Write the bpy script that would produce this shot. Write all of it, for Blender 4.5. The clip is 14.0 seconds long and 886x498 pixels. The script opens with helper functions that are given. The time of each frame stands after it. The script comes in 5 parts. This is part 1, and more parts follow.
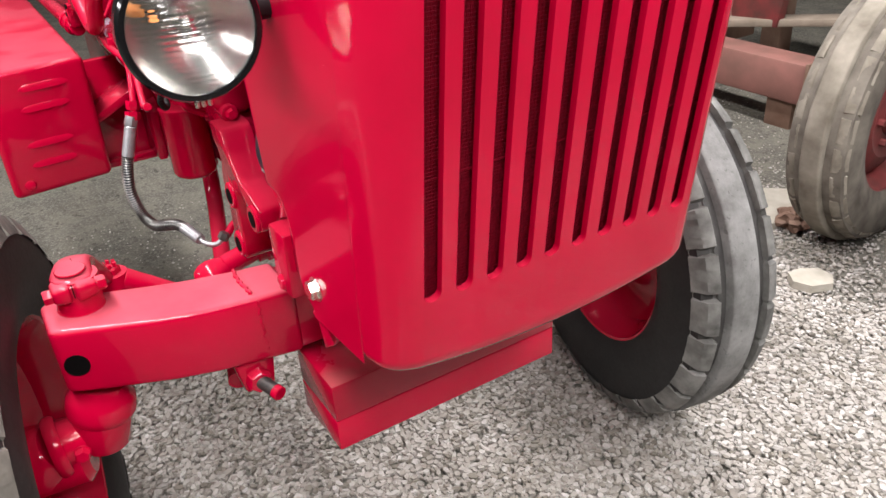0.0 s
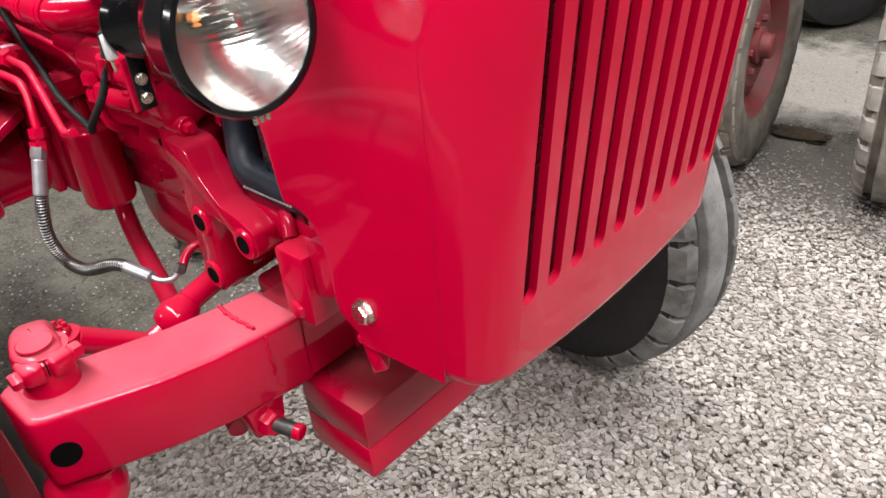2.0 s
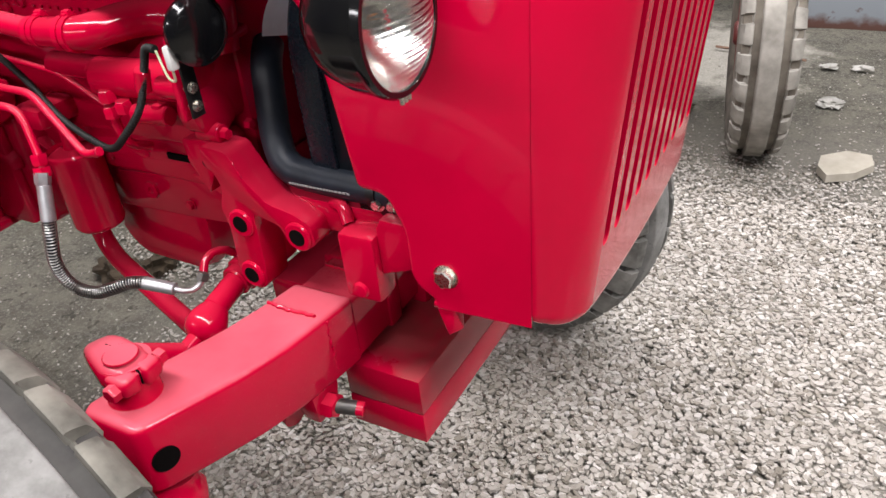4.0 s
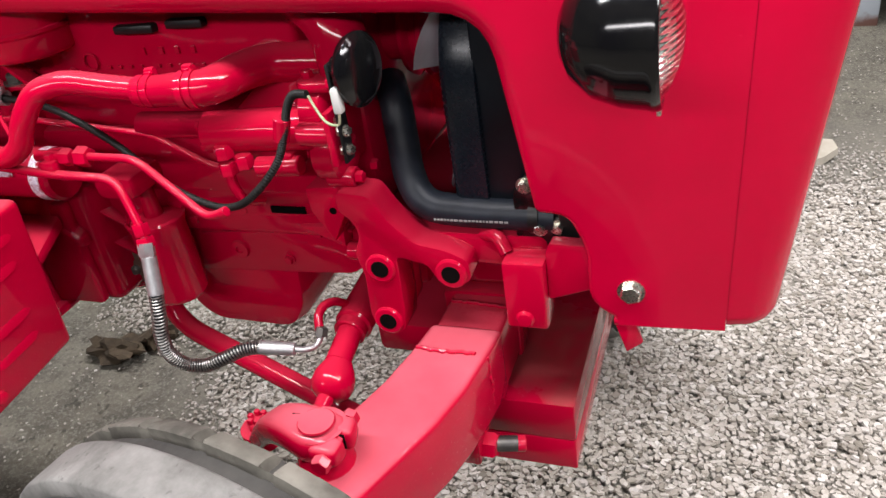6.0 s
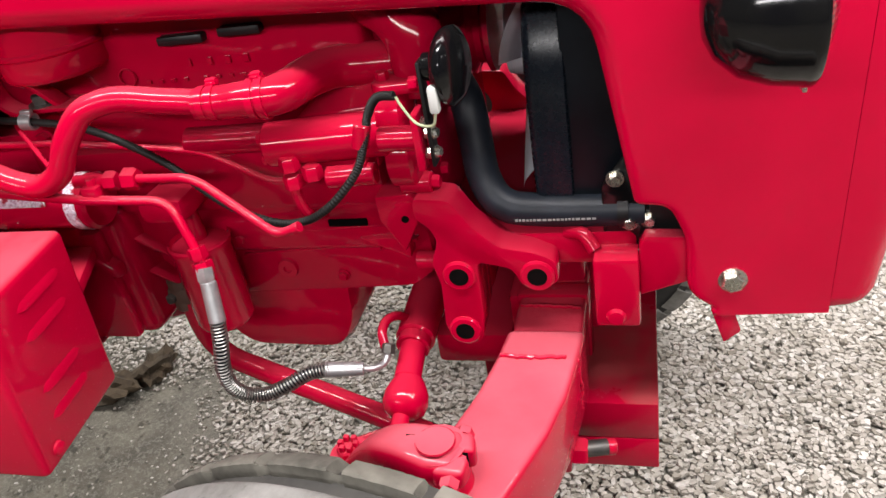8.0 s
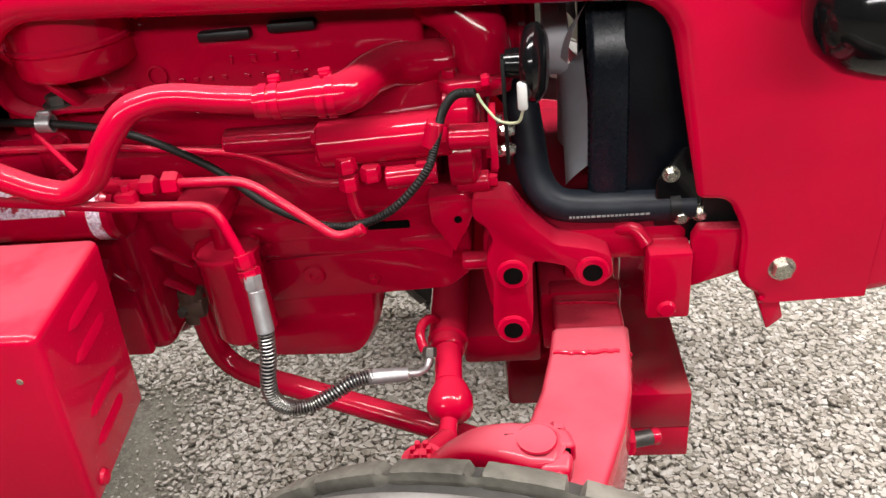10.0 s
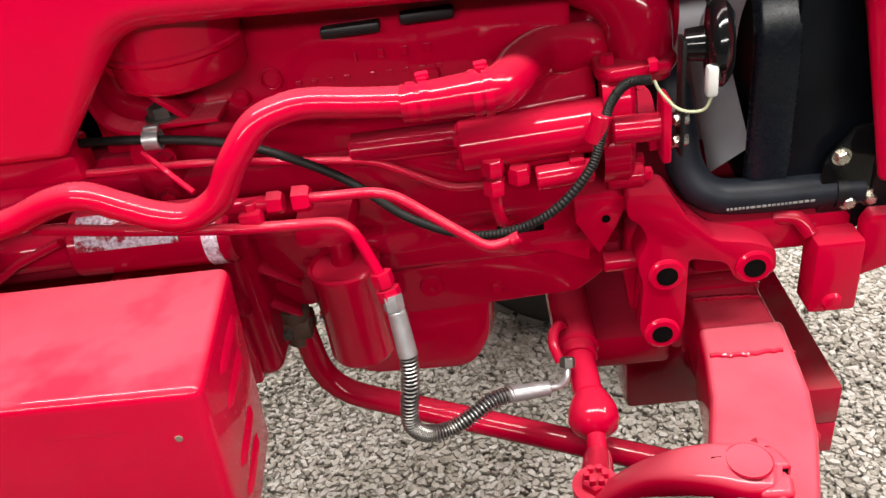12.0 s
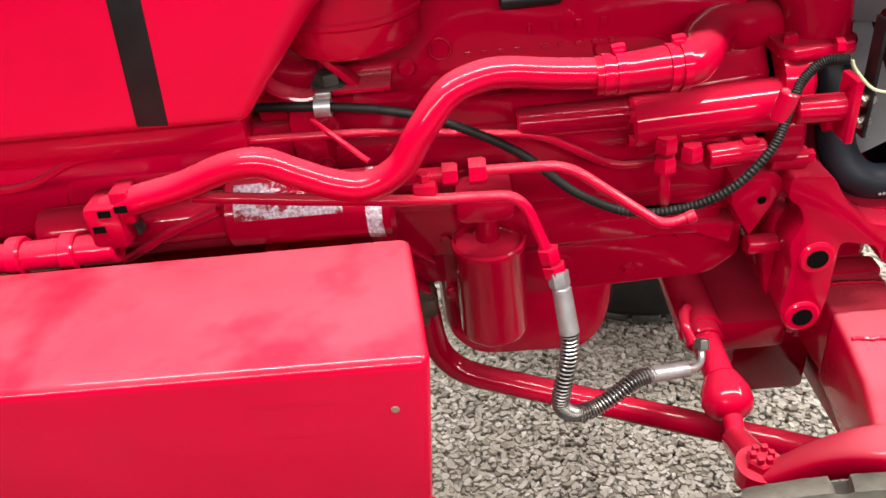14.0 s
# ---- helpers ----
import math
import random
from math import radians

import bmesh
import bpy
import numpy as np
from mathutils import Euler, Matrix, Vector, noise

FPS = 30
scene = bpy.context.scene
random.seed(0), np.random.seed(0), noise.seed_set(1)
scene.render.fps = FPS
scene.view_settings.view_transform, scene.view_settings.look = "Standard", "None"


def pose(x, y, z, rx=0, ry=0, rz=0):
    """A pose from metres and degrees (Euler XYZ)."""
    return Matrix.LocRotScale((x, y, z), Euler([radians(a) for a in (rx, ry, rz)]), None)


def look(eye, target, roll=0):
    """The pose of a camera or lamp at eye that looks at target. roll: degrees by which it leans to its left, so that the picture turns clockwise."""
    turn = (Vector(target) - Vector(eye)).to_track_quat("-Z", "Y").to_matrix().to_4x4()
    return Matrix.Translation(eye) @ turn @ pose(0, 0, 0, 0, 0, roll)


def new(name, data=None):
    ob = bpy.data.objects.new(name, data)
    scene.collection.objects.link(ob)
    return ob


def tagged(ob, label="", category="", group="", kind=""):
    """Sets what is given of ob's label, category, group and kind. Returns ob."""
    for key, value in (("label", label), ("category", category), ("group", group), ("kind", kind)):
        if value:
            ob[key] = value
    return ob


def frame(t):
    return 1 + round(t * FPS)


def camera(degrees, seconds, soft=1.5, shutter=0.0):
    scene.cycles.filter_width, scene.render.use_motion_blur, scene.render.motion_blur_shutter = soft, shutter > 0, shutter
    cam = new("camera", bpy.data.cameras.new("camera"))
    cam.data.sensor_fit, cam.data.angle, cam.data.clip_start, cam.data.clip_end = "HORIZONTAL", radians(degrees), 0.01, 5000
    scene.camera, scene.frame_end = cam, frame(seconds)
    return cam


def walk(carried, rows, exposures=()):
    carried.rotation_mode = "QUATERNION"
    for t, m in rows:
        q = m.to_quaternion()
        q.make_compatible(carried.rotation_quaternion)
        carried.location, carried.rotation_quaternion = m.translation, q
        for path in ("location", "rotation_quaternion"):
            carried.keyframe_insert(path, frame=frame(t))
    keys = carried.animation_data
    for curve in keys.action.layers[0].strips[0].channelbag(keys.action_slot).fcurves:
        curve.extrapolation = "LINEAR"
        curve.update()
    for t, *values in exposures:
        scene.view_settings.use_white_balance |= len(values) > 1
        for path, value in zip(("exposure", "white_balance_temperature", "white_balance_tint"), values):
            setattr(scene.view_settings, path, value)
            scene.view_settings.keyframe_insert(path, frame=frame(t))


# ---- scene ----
cam = camera(58.8, 14.0)
PATH = [
    (0, (0.594, -0.508, 1.179), (-0.911, 0.381, 0.208), -3.7),
    (0.5, (0.559, -0.546, 1.18), (-0.882, 0.415, 0.18), -4.3),
    (1, (0.449, -0.6, 1.185), (-0.92, 0.437, 0.161), -5.4),
    (1.5, (0.388, -0.607, 1.174), (-0.904, 0.503, 0.126), -5.7),
    (2, (0.367, -0.64, 1.176), (-0.838, 0.554, 0.116), -6.1),
    (2.2, (0.353, -0.665, 1.184), (-0.815, 0.569, 0.128), -6.1),
    (4.3, (0.199, -0.891, 1.208), (-0.668, 0.559, 0.138), -6.8),
    (4.5, (0.172, -0.903, 1.207), (-0.679, 0.561, 0.143), -7.1),
    (5, (0.061, -0.895, 1.218), (-0.752, 0.588, 0.15), -8.4),
    (5.5, (-0.005, -0.903, 1.207), (-0.767, 0.619, 0.156), -9.2),
    (6, (-0.067, -0.973, 1.225), (-0.74, 0.6, 0.19), -9.3),
    (6.5, (-0.101, -1.031, 1.24), (-0.685, 0.589, 0.224), -9.0),
    (7, (-0.104, -1.087, 1.239), (-0.642, 0.555, 0.232), -8.9),
    (7.5, (-0.138, -1.071, 1.227), (-0.675, 0.565, 0.209), -9.9),
    (8, (-0.245, -0.99, 1.221), (-0.765, 0.643, 0.189), -10.5),
    (8.5, (-0.312, -0.925, 1.208), (-0.822, 0.704, 0.166), -10.5),
    (8.7, (-0.33, -0.918, 1.204), (-0.824, 0.718, 0.165), -10.1),
    (10.8, (-0.53, -1.065, 1.248), (-0.63, 0.629, 0.19), -6.5),
    (11, (-0.55, -1.053, 1.239), (-0.647, 0.64, 0.18), -6.7),
    (11.5, (-0.603, -0.996, 1.25), (-0.736, 0.681, 0.168), -8.3),
    (12, (-0.64, -0.94, 1.235), (-0.808, 0.726, 0.141), -9.5),
    (12.5, (-0.676, -0.908, 1.215), (-0.845, 0.758, 0.121), -9.1),
    (13, (-0.715, -0.904, 1.217), (-0.872, 0.754, 0.111), -8.0),
    (13.5, (-0.776, -0.906, 1.222), (-0.905, 0.744, 0.1), -7.2),
    (14, (-0.846, -0.941, 1.238), (-0.929, 0.715, 0.12), -6.7),
]
walk(cam, [(t, look(eye, target, roll)) for t, eye, target, roll in PATH], [(0, 0.96, 6320, 13), (1.5, 0.88, 6320, 13), (4.5, 0.78, 6320, 13), (6, 0.82, 6360, 13), (8.5, 0.92, 6520, 11), (11, 0.87, 6650, 10), (12.5, 1.06, 6750, 10), (14, 1.18, 6800, 10)])

# ---- light of the hall, with added fill lamps ----
world = bpy.data.worlds.new("hall_air")
world.use_nodes = True
world.node_tree.nodes["Background"].inputs[0].default_value = (0.9, 0.95, 1.0, 1)
world.node_tree.nodes["Background"].inputs[1].default_value = 0.003
scene.world = world


def area_lamp(x, y, z, sx, sy, watts, tip=0.0, turn=0.0, colour=(1.0, 0.97, 0.955)):
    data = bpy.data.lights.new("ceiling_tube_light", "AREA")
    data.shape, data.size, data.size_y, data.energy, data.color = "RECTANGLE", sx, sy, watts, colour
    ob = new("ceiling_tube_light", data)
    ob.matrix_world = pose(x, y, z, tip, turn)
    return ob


# two overhead tube rows, out of view above the tractor
area_lamp(0.2, -0.95, 3.2, 5.0, 0.30, 130)
area_lamp(-0.4, 1.35, 3.2, 6.0, 0.30, 158)
# added fill lamp, unseen, brightens the upright faces on the aisle side
area_lamp(-0.6, -4.6, 3.0, 7.0, 0.30, 118, 60)
# added front lamp, unseen, brightens the grille
area_lamp(2.3, 0.0, 2.9, 0.30, 2.6, 44, 0, 42)

# ---- materials ----


class Nodes:
    """A material's node tree with short calls."""

    def __init__(self, name):
        self.mat = bpy.data.materials.new(name)
        self.mat.use_nodes = True
        self.tree = self.mat.node_tree
        self.bsdf = self.tree.nodes["Principled BSDF"]
        self.coord = self.add("ShaderNodeTexCoord").outputs["Object"]

    def add(self, kind, **values):
        node = self.tree.nodes.new(kind)
        for key, value in values.items():
            node.inputs[key.replace("_", " ")].default_value = value
        return node

    def link(self, a, b):
        self.tree.links.new(a, b)

    def noise(self, scale, detail=4.0, rough=0.55, coord=None):
        n = self.add("ShaderNodeTexNoise", Scale=scale, Detail=detail, Roughness=rough)
        self.link(coord or self.coord, n.inputs["Vector"])
        return n.outputs["Fac"]

    def ramp(self, fac, stops):
        r = self.tree.nodes.new("ShaderNodeValToRGB")
        el = r.color_ramp.elements
        while len(el) < len(stops):
            el.new(0.5)
        for e, (p, c) in zip(el, stops):
            e.position = p
            e.color = (c, c, c, 1) if isinstance(c, (int, float)) else (*c, 1)
        self.link(fac, r.inputs["Fac"])
        return r.outputs["Color"]

    def math(self, op, a, b):
        m = self.tree.nodes.new("ShaderNodeMath")
        m.operation = op
        for k, v in enumerate((a, b)):
            if isinstance(v, (int, float)):
                m.inputs[k].default_value = v
            else:
                self.link(v, m.inputs[k])
        return m.outputs[0]

    def mix(self, fac, a, b):
        m = self.tree.nodes.new("ShaderNodeMix")
        m.data_type = "RGBA"
        for sock, v in ((m.inputs["Factor"], fac), (m.inputs["A"], a), (m.inputs["B"], b)):
            if isinstance(v, tuple):
                sock.default_value = (*v, 1)
            elif isinstance(v, (int, float)):
                sock.default_value = v
            else:
                self.link(v, sock)
        return m.outputs["Result"]

    def up(self):
        g = self.tree.nodes.new("ShaderNodeNewGeometry")
        s = self.tree.nodes.new("ShaderNodeSeparateXYZ")
        self.link(g.outputs["Normal"], s.inputs[0])
        return s.outputs["Z"]

    def island(self):
        return self.tree.nodes.new("ShaderNodeNewGeometry").outputs["Random Per Island"]

    def bump(self, height, strength, distance=0.002):
        b = self.add("ShaderNodeBump", Strength=strength, Distance=distance)
        self.link(height, b.inputs["Height"])
        self.link(b.outputs["Normal"], self.bsdf.inputs["Normal"])

    def set(self, **values):
        for key, value in values.items():
            sock = self.bsdf.inputs[key.replace("_", " ")]
            if isinstance(value, tuple):
                sock.default_value = (*value, 1)
            elif isinstance(value, (int, float)):
                sock.default_value = value
            else:
                self.link(value, sock)
        return self


RED = (0.46, 0.0006, 0.028)


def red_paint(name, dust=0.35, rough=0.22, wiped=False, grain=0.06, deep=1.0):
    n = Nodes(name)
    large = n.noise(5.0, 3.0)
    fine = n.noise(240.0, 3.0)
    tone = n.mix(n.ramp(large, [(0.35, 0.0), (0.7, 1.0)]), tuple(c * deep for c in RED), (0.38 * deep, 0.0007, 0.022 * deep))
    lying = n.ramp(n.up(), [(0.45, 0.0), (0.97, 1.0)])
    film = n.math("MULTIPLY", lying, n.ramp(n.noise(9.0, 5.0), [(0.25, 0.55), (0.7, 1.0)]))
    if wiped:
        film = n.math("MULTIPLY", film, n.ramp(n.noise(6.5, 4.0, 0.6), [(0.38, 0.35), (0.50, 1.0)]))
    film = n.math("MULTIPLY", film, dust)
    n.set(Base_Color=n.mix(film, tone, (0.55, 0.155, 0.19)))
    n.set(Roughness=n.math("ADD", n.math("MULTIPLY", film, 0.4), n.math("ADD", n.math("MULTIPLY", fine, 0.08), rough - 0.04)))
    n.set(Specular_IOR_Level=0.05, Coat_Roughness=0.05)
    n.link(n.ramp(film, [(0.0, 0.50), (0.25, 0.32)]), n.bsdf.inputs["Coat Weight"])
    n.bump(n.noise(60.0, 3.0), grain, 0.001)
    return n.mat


def plain(name, colour, other, rough, metal=0.0, scale=30.0, bump=0.1, coat=0.0, spec=0.5):
    n = Nodes(name)
    a = n.noise(scale, 5.0)
    n.set(Base_Color=n.mix(n.ramp(a, [(0.3, 0.0), (0.7, 1.0)]), colour, other))
    n.set(Roughness=n.math("ADD", n.math("MULTIPLY", n.noise(scale * 6, 3.0), 0.16), rough - 0.08), Metallic=metal, Coat_Weight=coat, Specular_IOR_Level=spec)
    n.bump(n.noise(scale * 4, 4.0), bump, 0.001)
    return n.mat


def foil_material():
    """Bare cast aluminium that shows through the red in ragged, sparkling flakes."""
    n = Nodes("bare_cast_aluminium")
    bare = n.ramp(n.noise(46.0, 6.0, 0.7), [(0.44, 0.0), (0.50, 1.0)])
    shine = n.mix(n.ramp(n.noise(300.0, 3.0), [(0.35, 0.0), (0.6, 1.0)]), (0.55, 0.34, 0.46), (0.90, 0.82, 0.92))
    n.set(Base_Color=n.mix(bare, RED, shine), Roughness=0.30, Specular_IOR_Level=0.4)
    n.link(n.math("MULTIPLY", bare, 0.25), n.bsdf.inputs["Metallic"])
    n.bump(n.noise(190.0, 4.0), 1.0, 0.002)
    return n.mat


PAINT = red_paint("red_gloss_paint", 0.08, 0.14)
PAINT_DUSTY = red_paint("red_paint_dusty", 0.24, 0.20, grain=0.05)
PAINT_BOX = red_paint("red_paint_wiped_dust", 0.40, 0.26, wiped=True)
# casting red, with the engine bay's shade put into its colour by deep
PAINT_CAST_SHADED = red_paint("red_paint_shaded_casting", 0.10, 0.17, grain=0.35, deep=0.85)
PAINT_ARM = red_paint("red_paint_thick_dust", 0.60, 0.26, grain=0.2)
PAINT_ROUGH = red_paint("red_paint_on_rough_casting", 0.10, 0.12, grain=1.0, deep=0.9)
BLACK = plain("black_gloss_paint", (0.003, 0.003, 0.004), (0.006, 0.006, 0.006), 0.12, coat=0.2, spec=0.35, bump=0.02)
BLACK_MATT = plain("black_satin_paint", (0.003, 0.003, 0.0035), (0.007, 0.007, 0.0075), 0.42, spec=0.35)
RUBBER = plain("black_rubber_hose", (0.007, 0.009, 0.013), (0.012, 0.015, 0.022), 0.45, scale=50, bump=0.15, spec=0.25)
CONDUIT = plain("black_conduit", (0.006, 0.006, 0.006), (0.014, 0.014, 0.013), 0.5, spec=0.2)
SIDEWALL = plain("tyre_sidewall", (0.006, 0.006, 0.006), (0.013, 0.0125, 0.012), 0.6, scale=25, bump=0.3)
CARCASS = plain("dusty_tyre_groove", (0.030, 0.028, 0.026), (0.060, 0.057, 0.051), 0.85, scale=22, bump=0.5)


def tread_material():
    n = Nodes("dust_grey_tread")
    base = n.mix(n.ramp(n.noise(14.0, 5.0, 0.65), [(0.35, 0.0), (0.68, 1.0)]), (0.110, 0.108, 0.100), (0.235, 0.233, 0.220))
    pits = n.ramp(n.noise(85.0, 2.0), [(0.64, 0.0), (0.72, 0.6)])
    n.set(Base_Color=n.mix(pits, base, (0.085, 0.082, 0.075)), Roughness=0.9)
    n.bump(n.math("SUBTRACT", n.noise(120.0, 4.0), pits), 0.5, 0.002)
    return n.mat


TREAD = tread_material()
SHOULDER = plain("brown_grey_shoulder_rubber", (0.050, 0.047, 0.038), (0.175, 0.165, 0.138), 0.9, scale=20, bump=0.6)
OLD_TREAD = plain("mud_brown_tread", (0.095, 0.080, 0.058), (0.25, 0.225, 0.18), 0.92, scale=11, bump=1.0)
OLD_WALL = plain("mud_caked_sidewall", (0.060, 0.050, 0.038), (0.17, 0.15, 0.12), 0.9, scale=14, bump=0.7)
OLD_RED = plain("rusty_red_paint", (0.20, 0.030, 0.030), (0.075, 0.026, 0.020), 0.6, scale=14, bump=0.5)
ZINC = plain("zinc_plated_steel", (0.62, 0.60, 0.52), (0.75, 0.74, 0.68), 0.28, 1.0, 60, 0.1)
CHROME = plain("crimped_steel", (0.44, 0.44, 0.445), (0.32, 0.32, 0.325), 0.36, 0.7, 80, 0.15)
SPRING = plain("spring_steel", (0.32, 0.31, 0.29), (0.18, 0.175, 0.165), 0.35, 0.9, 60, 0.1)
DARK_STEEL = plain("dark_threaded_steel", (0.05, 0.05, 0.05), (0.1, 0.09, 0.08), 0.45, 0.6, 80, 0.2)
# near-black colour paints the shade inside holes and slits that are not cut
HOLE_SHADE = plain("hole_shade_black", (0.0015, 0.0012, 0.0012), (0.004, 0.003, 0.003), 0.8, spec=0.05)
FAN_GREY = plain("grey_fan_plastic", (0.70, 0.71, 0.76), (0.80, 0.81, 0.86), 0.5)
WHITE = plain("white_plastic", (0.540, 0.540, 0.518), (0.468, 0.468, 0.446), 0.4)
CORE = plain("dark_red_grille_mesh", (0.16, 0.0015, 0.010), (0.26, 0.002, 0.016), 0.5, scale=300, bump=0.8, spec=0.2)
GREEN_WIRE = plain("green_yellow_wire", (0.34, 0.42, 0.22), (0.50, 0.48, 0.36), 0.45)
FOIL = foil_material()
SHROUD = plain("black_shroud_plastic", (0.003, 0.004, 0.006), (0.005, 0.007, 0.010), 0.34, spec=0.2)
COWL = plain("blue_black_sheet_metal", (0.004, 0.006, 0.010), (0.006, 0.009, 0.014), 0.27, spec=0.32, bump=0.015)
PRINT = plain("worn_pale_print", (0.20, 0.20, 0.20), (0.34, 0.34, 0.33), 0.5, scale=300)
REFLECTOR = plain("lamp_reflector", (0.62, 0.61, 0.58), (0.52, 0.51, 0.48), 0.20, 1.0, 20, 0.03)
AMBER = plain("amber_bulb", (0.65, 0.25, 0.08), (0.55, 0.2, 0.06), 0.2)


def glass_material():
    n = Nodes("headlamp_glass")
    n.set(Base_Color=(0.97, 0.98, 0.97), Roughness=0.03, Transmission_Weight=1.0, IOR=1.45)
    return n.mat


GLASS = glass_material()


def ground_material():
    n = Nodes("packed_dirt_floor")
    big, mid, fine = n.noise(1.3, 4.0), n.noise(9.0, 6.0, 0.65), n.noise(110.0, 6.0, 0.8)
    base = n.mix(n.ramp(big, [(0.35, 0.0), (0.65, 1.0)]), (0.092, 0.083, 0.060), (0.140, 0.129, 0.100))
    base = n.mix(n.ramp(mid, [(0.40, 0.0), (0.62, 0.65)]), base, (0.032, 0.030, 0.024))
    base = n.mix(n.ramp(fine, [(0.50, 0.0), (0.58, 0.9)]), base, (0.170, 0.160, 0.132))
    base = n.mix(n.ramp(n.noise(45.0, 3.0), [(0.60, 0.0), (0.68, 0.7)]), base, (0.022, 0.019, 0.013))
    # crushed dust between the gravel chips
    axes = n.tree.nodes.new("ShaderNodeSeparateXYZ")
    n.link(n.coord, axes.inputs[0])
    wide = n.math("MULTIPLY", big, 0.5)
    strewn = n.math("MULTIPLY", n.ramp(n.math("ADD", axes.outputs["X"], n.math("ADD", wide, 1.75)), [(0.55, 0.0), (0.85, 1.0)]), n.ramp(n.math("SUBTRACT", axes.outputs["Y"], n.math("ADD", wide, 1.2)), [(0.40, 1.0), (1.00, 0.0)]))
    heap = n.tree.nodes.new("ShaderNodeVectorMath")
    heap.operation = "DISTANCE"
    n.link(n.coord, heap.inputs[0])
    heap.inputs[1].default_value = (-0.1, 0.35, 0.0)
    bound = n.ramp(n.math("MULTIPLY", n.math("ADD", heap.outputs["Value"], n.math("MULTIPLY", big, 0.8)), 0.4), [(0.60, 1.0), (0.86, 0.0)])
    strewn = n.math("MULTIPLY", strewn, bound)
    base = n.mix(n.math("MULTIPLY", strewn, 0.8), base, (0.165, 0.153, 0.130))
    # a pale dusty stretch beyond the nose of the tractor
    spot = n.tree.nodes.new("ShaderNodeVectorMath")
    spot.operation = "DISTANCE"
    n.link(n.coord, spot.inputs[0])
    spot.inputs[1].default_value = (-0.52, 2.45, 0.0)
    pale = n.ramp(n.math("ADD", spot.outputs["Value"], n.math("MULTIPLY", mid, 0.9)), [(0.75, 1.0), (1.85, 0.0)])
    base = n.mix(n.math("MULTIPLY", pale, 0.80), base, n.mix(n.ramp(fine, [(0.4, 0.0), (0.65, 1.0)]), (0.300, 0.282, 0.240), (0.430, 0.408, 0.355)))
    n.set(Base_Color=base, Roughness=0.93)
    n.bump(n.math("ADD", fine, n.math("MULTIPLY", mid, 1.5)), 0.8, 0.006)
    return n.mat


def gravel_material():
    n = Nodes("crushed_limestone")
    col = n.ramp(n.island(), [(0.0, (0.100, 0.085, 0.066)), (0.06, (0.188, 0.168, 0.138)), (0.3, (0.286, 0.262, 0.228)), (0.75, (0.362, 0.337, 0.303)), (1.0, (0.455, 0.432, 0.402))])
    col = n.mix(n.ramp(n.noise(160.0, 4.0), [(0.35, 0.0), (0.7, 0.35)]), col, (0.205, 0.186, 0.159))
    soil = n.ramp(n.noise(2.6, 5.0, 0.65), [(0.50, 0.0), (0.70, 0.5)])
    n.set(Base_Color=n.mix(soil, col, (0.115, 0.100, 0.072)), Roughness=0.85)
    n.bump(n.noise(420.0, 3.0), 0.5, 0.001)
    return n.mat


DIRT = ground_material()
GRAVEL = gravel_material()
CONCRETE = plain("pale_concrete", (0.274, 0.252, 0.202), (0.360, 0.331, 0.274), 0.9, scale=20, bump=0.6)
# wall and ceiling greys kept dark to cut bounced light
PLASTER = plain("low_bounce_wall", (0.04, 0.04, 0.038), (0.065, 0.064, 0.06), 0.9, scale=2, bump=0.4)
CEILING = plain("low_bounce_ceiling", (0.05, 0.05, 0.048), (0.075, 0.075, 0.072), 0.9, scale=2, bump=0.3)
RUST = plain("brown_rusty_iron", (0.108, 0.054, 0.032), (0.187, 0.115, 0.079), 0.8, scale=9, bump=0.7)
CLAMP_IRON = plain("dark_brown_iron", (0.050, 0.022, 0.016), (0.095, 0.050, 0.036), 0.6, scale=25, bump=0.5)
OLD_WOOD = plain("weathered_plank", (0.144, 0.112, 0.079), (0.216, 0.173, 0.130), 0.85, scale=12, bump=0.5)
DEBRIS = plain("brown_dry_clod", (0.020, 0.013, 0.006), (0.055, 0.038, 0.020), 0.95, scale=40, bump=0.9)
PAPER = plain("crumpled_white_paper", (0.38, 0.37, 0.34), (0.28, 0.27, 0.24), 0.8, scale=30, bump=0.6)
OLD_PALE = plain("pale_worn_tread", (0.15, 0.14, 0.12), (0.30, 0.285, 0.25), 0.9, scale=18, bump=0.7)


def blue_steel():
    n = Nodes("rust_streaked_blue_grey_paint")
    sep = n.tree.nodes.new("ShaderNodeSeparateXYZ")
    n.link(n.coord, sep.inputs[0])
    edge = n.ramp(n.math("ADD", sep.outputs["Z"], n.math("MULTIPLY", n.noise(14.0, 5.0), 0.10)), [(0.06, 1.0), (0.10, 0.0)])
    spots = n.ramp(n.noise(11.0, 5.0), [(0.60, 0.0), (0.66, 1.0)])
    n.set(Base_Color=n.mix(n.math("MAXIMUM", edge, spots), (0.216, 0.238, 0.259), (0.094, 0.043, 0.032)), Roughness=0.7)
    n.bump(n.noise(30.0, 4.0), 0.4, 0.002)
    return n.mat


BLUE_STEEL = blue_steel()

# ---- mesh tools ----


def finish(bm, name, material, parent=None, label="", smooth=35.0):
    mesh = bpy.data.meshes.new(name)
    bmesh.ops.recalc_face_normals(bm, faces=bm.faces)
    bm.to_mesh(mesh)
    bm.free()
    mesh.materials.append(material)
    mesh.shade_smooth()
    mesh.set_sharp_from_angle(angle=radians(smooth))
    ob = new(name, mesh)
    if parent:
        ob.parent = parent
    if label:
        tagged(ob, label)
    return ob


def part(name, bm, material, parent, label="", smooth=35.0):
    return finish(bm, name, material, parent, label, smooth)


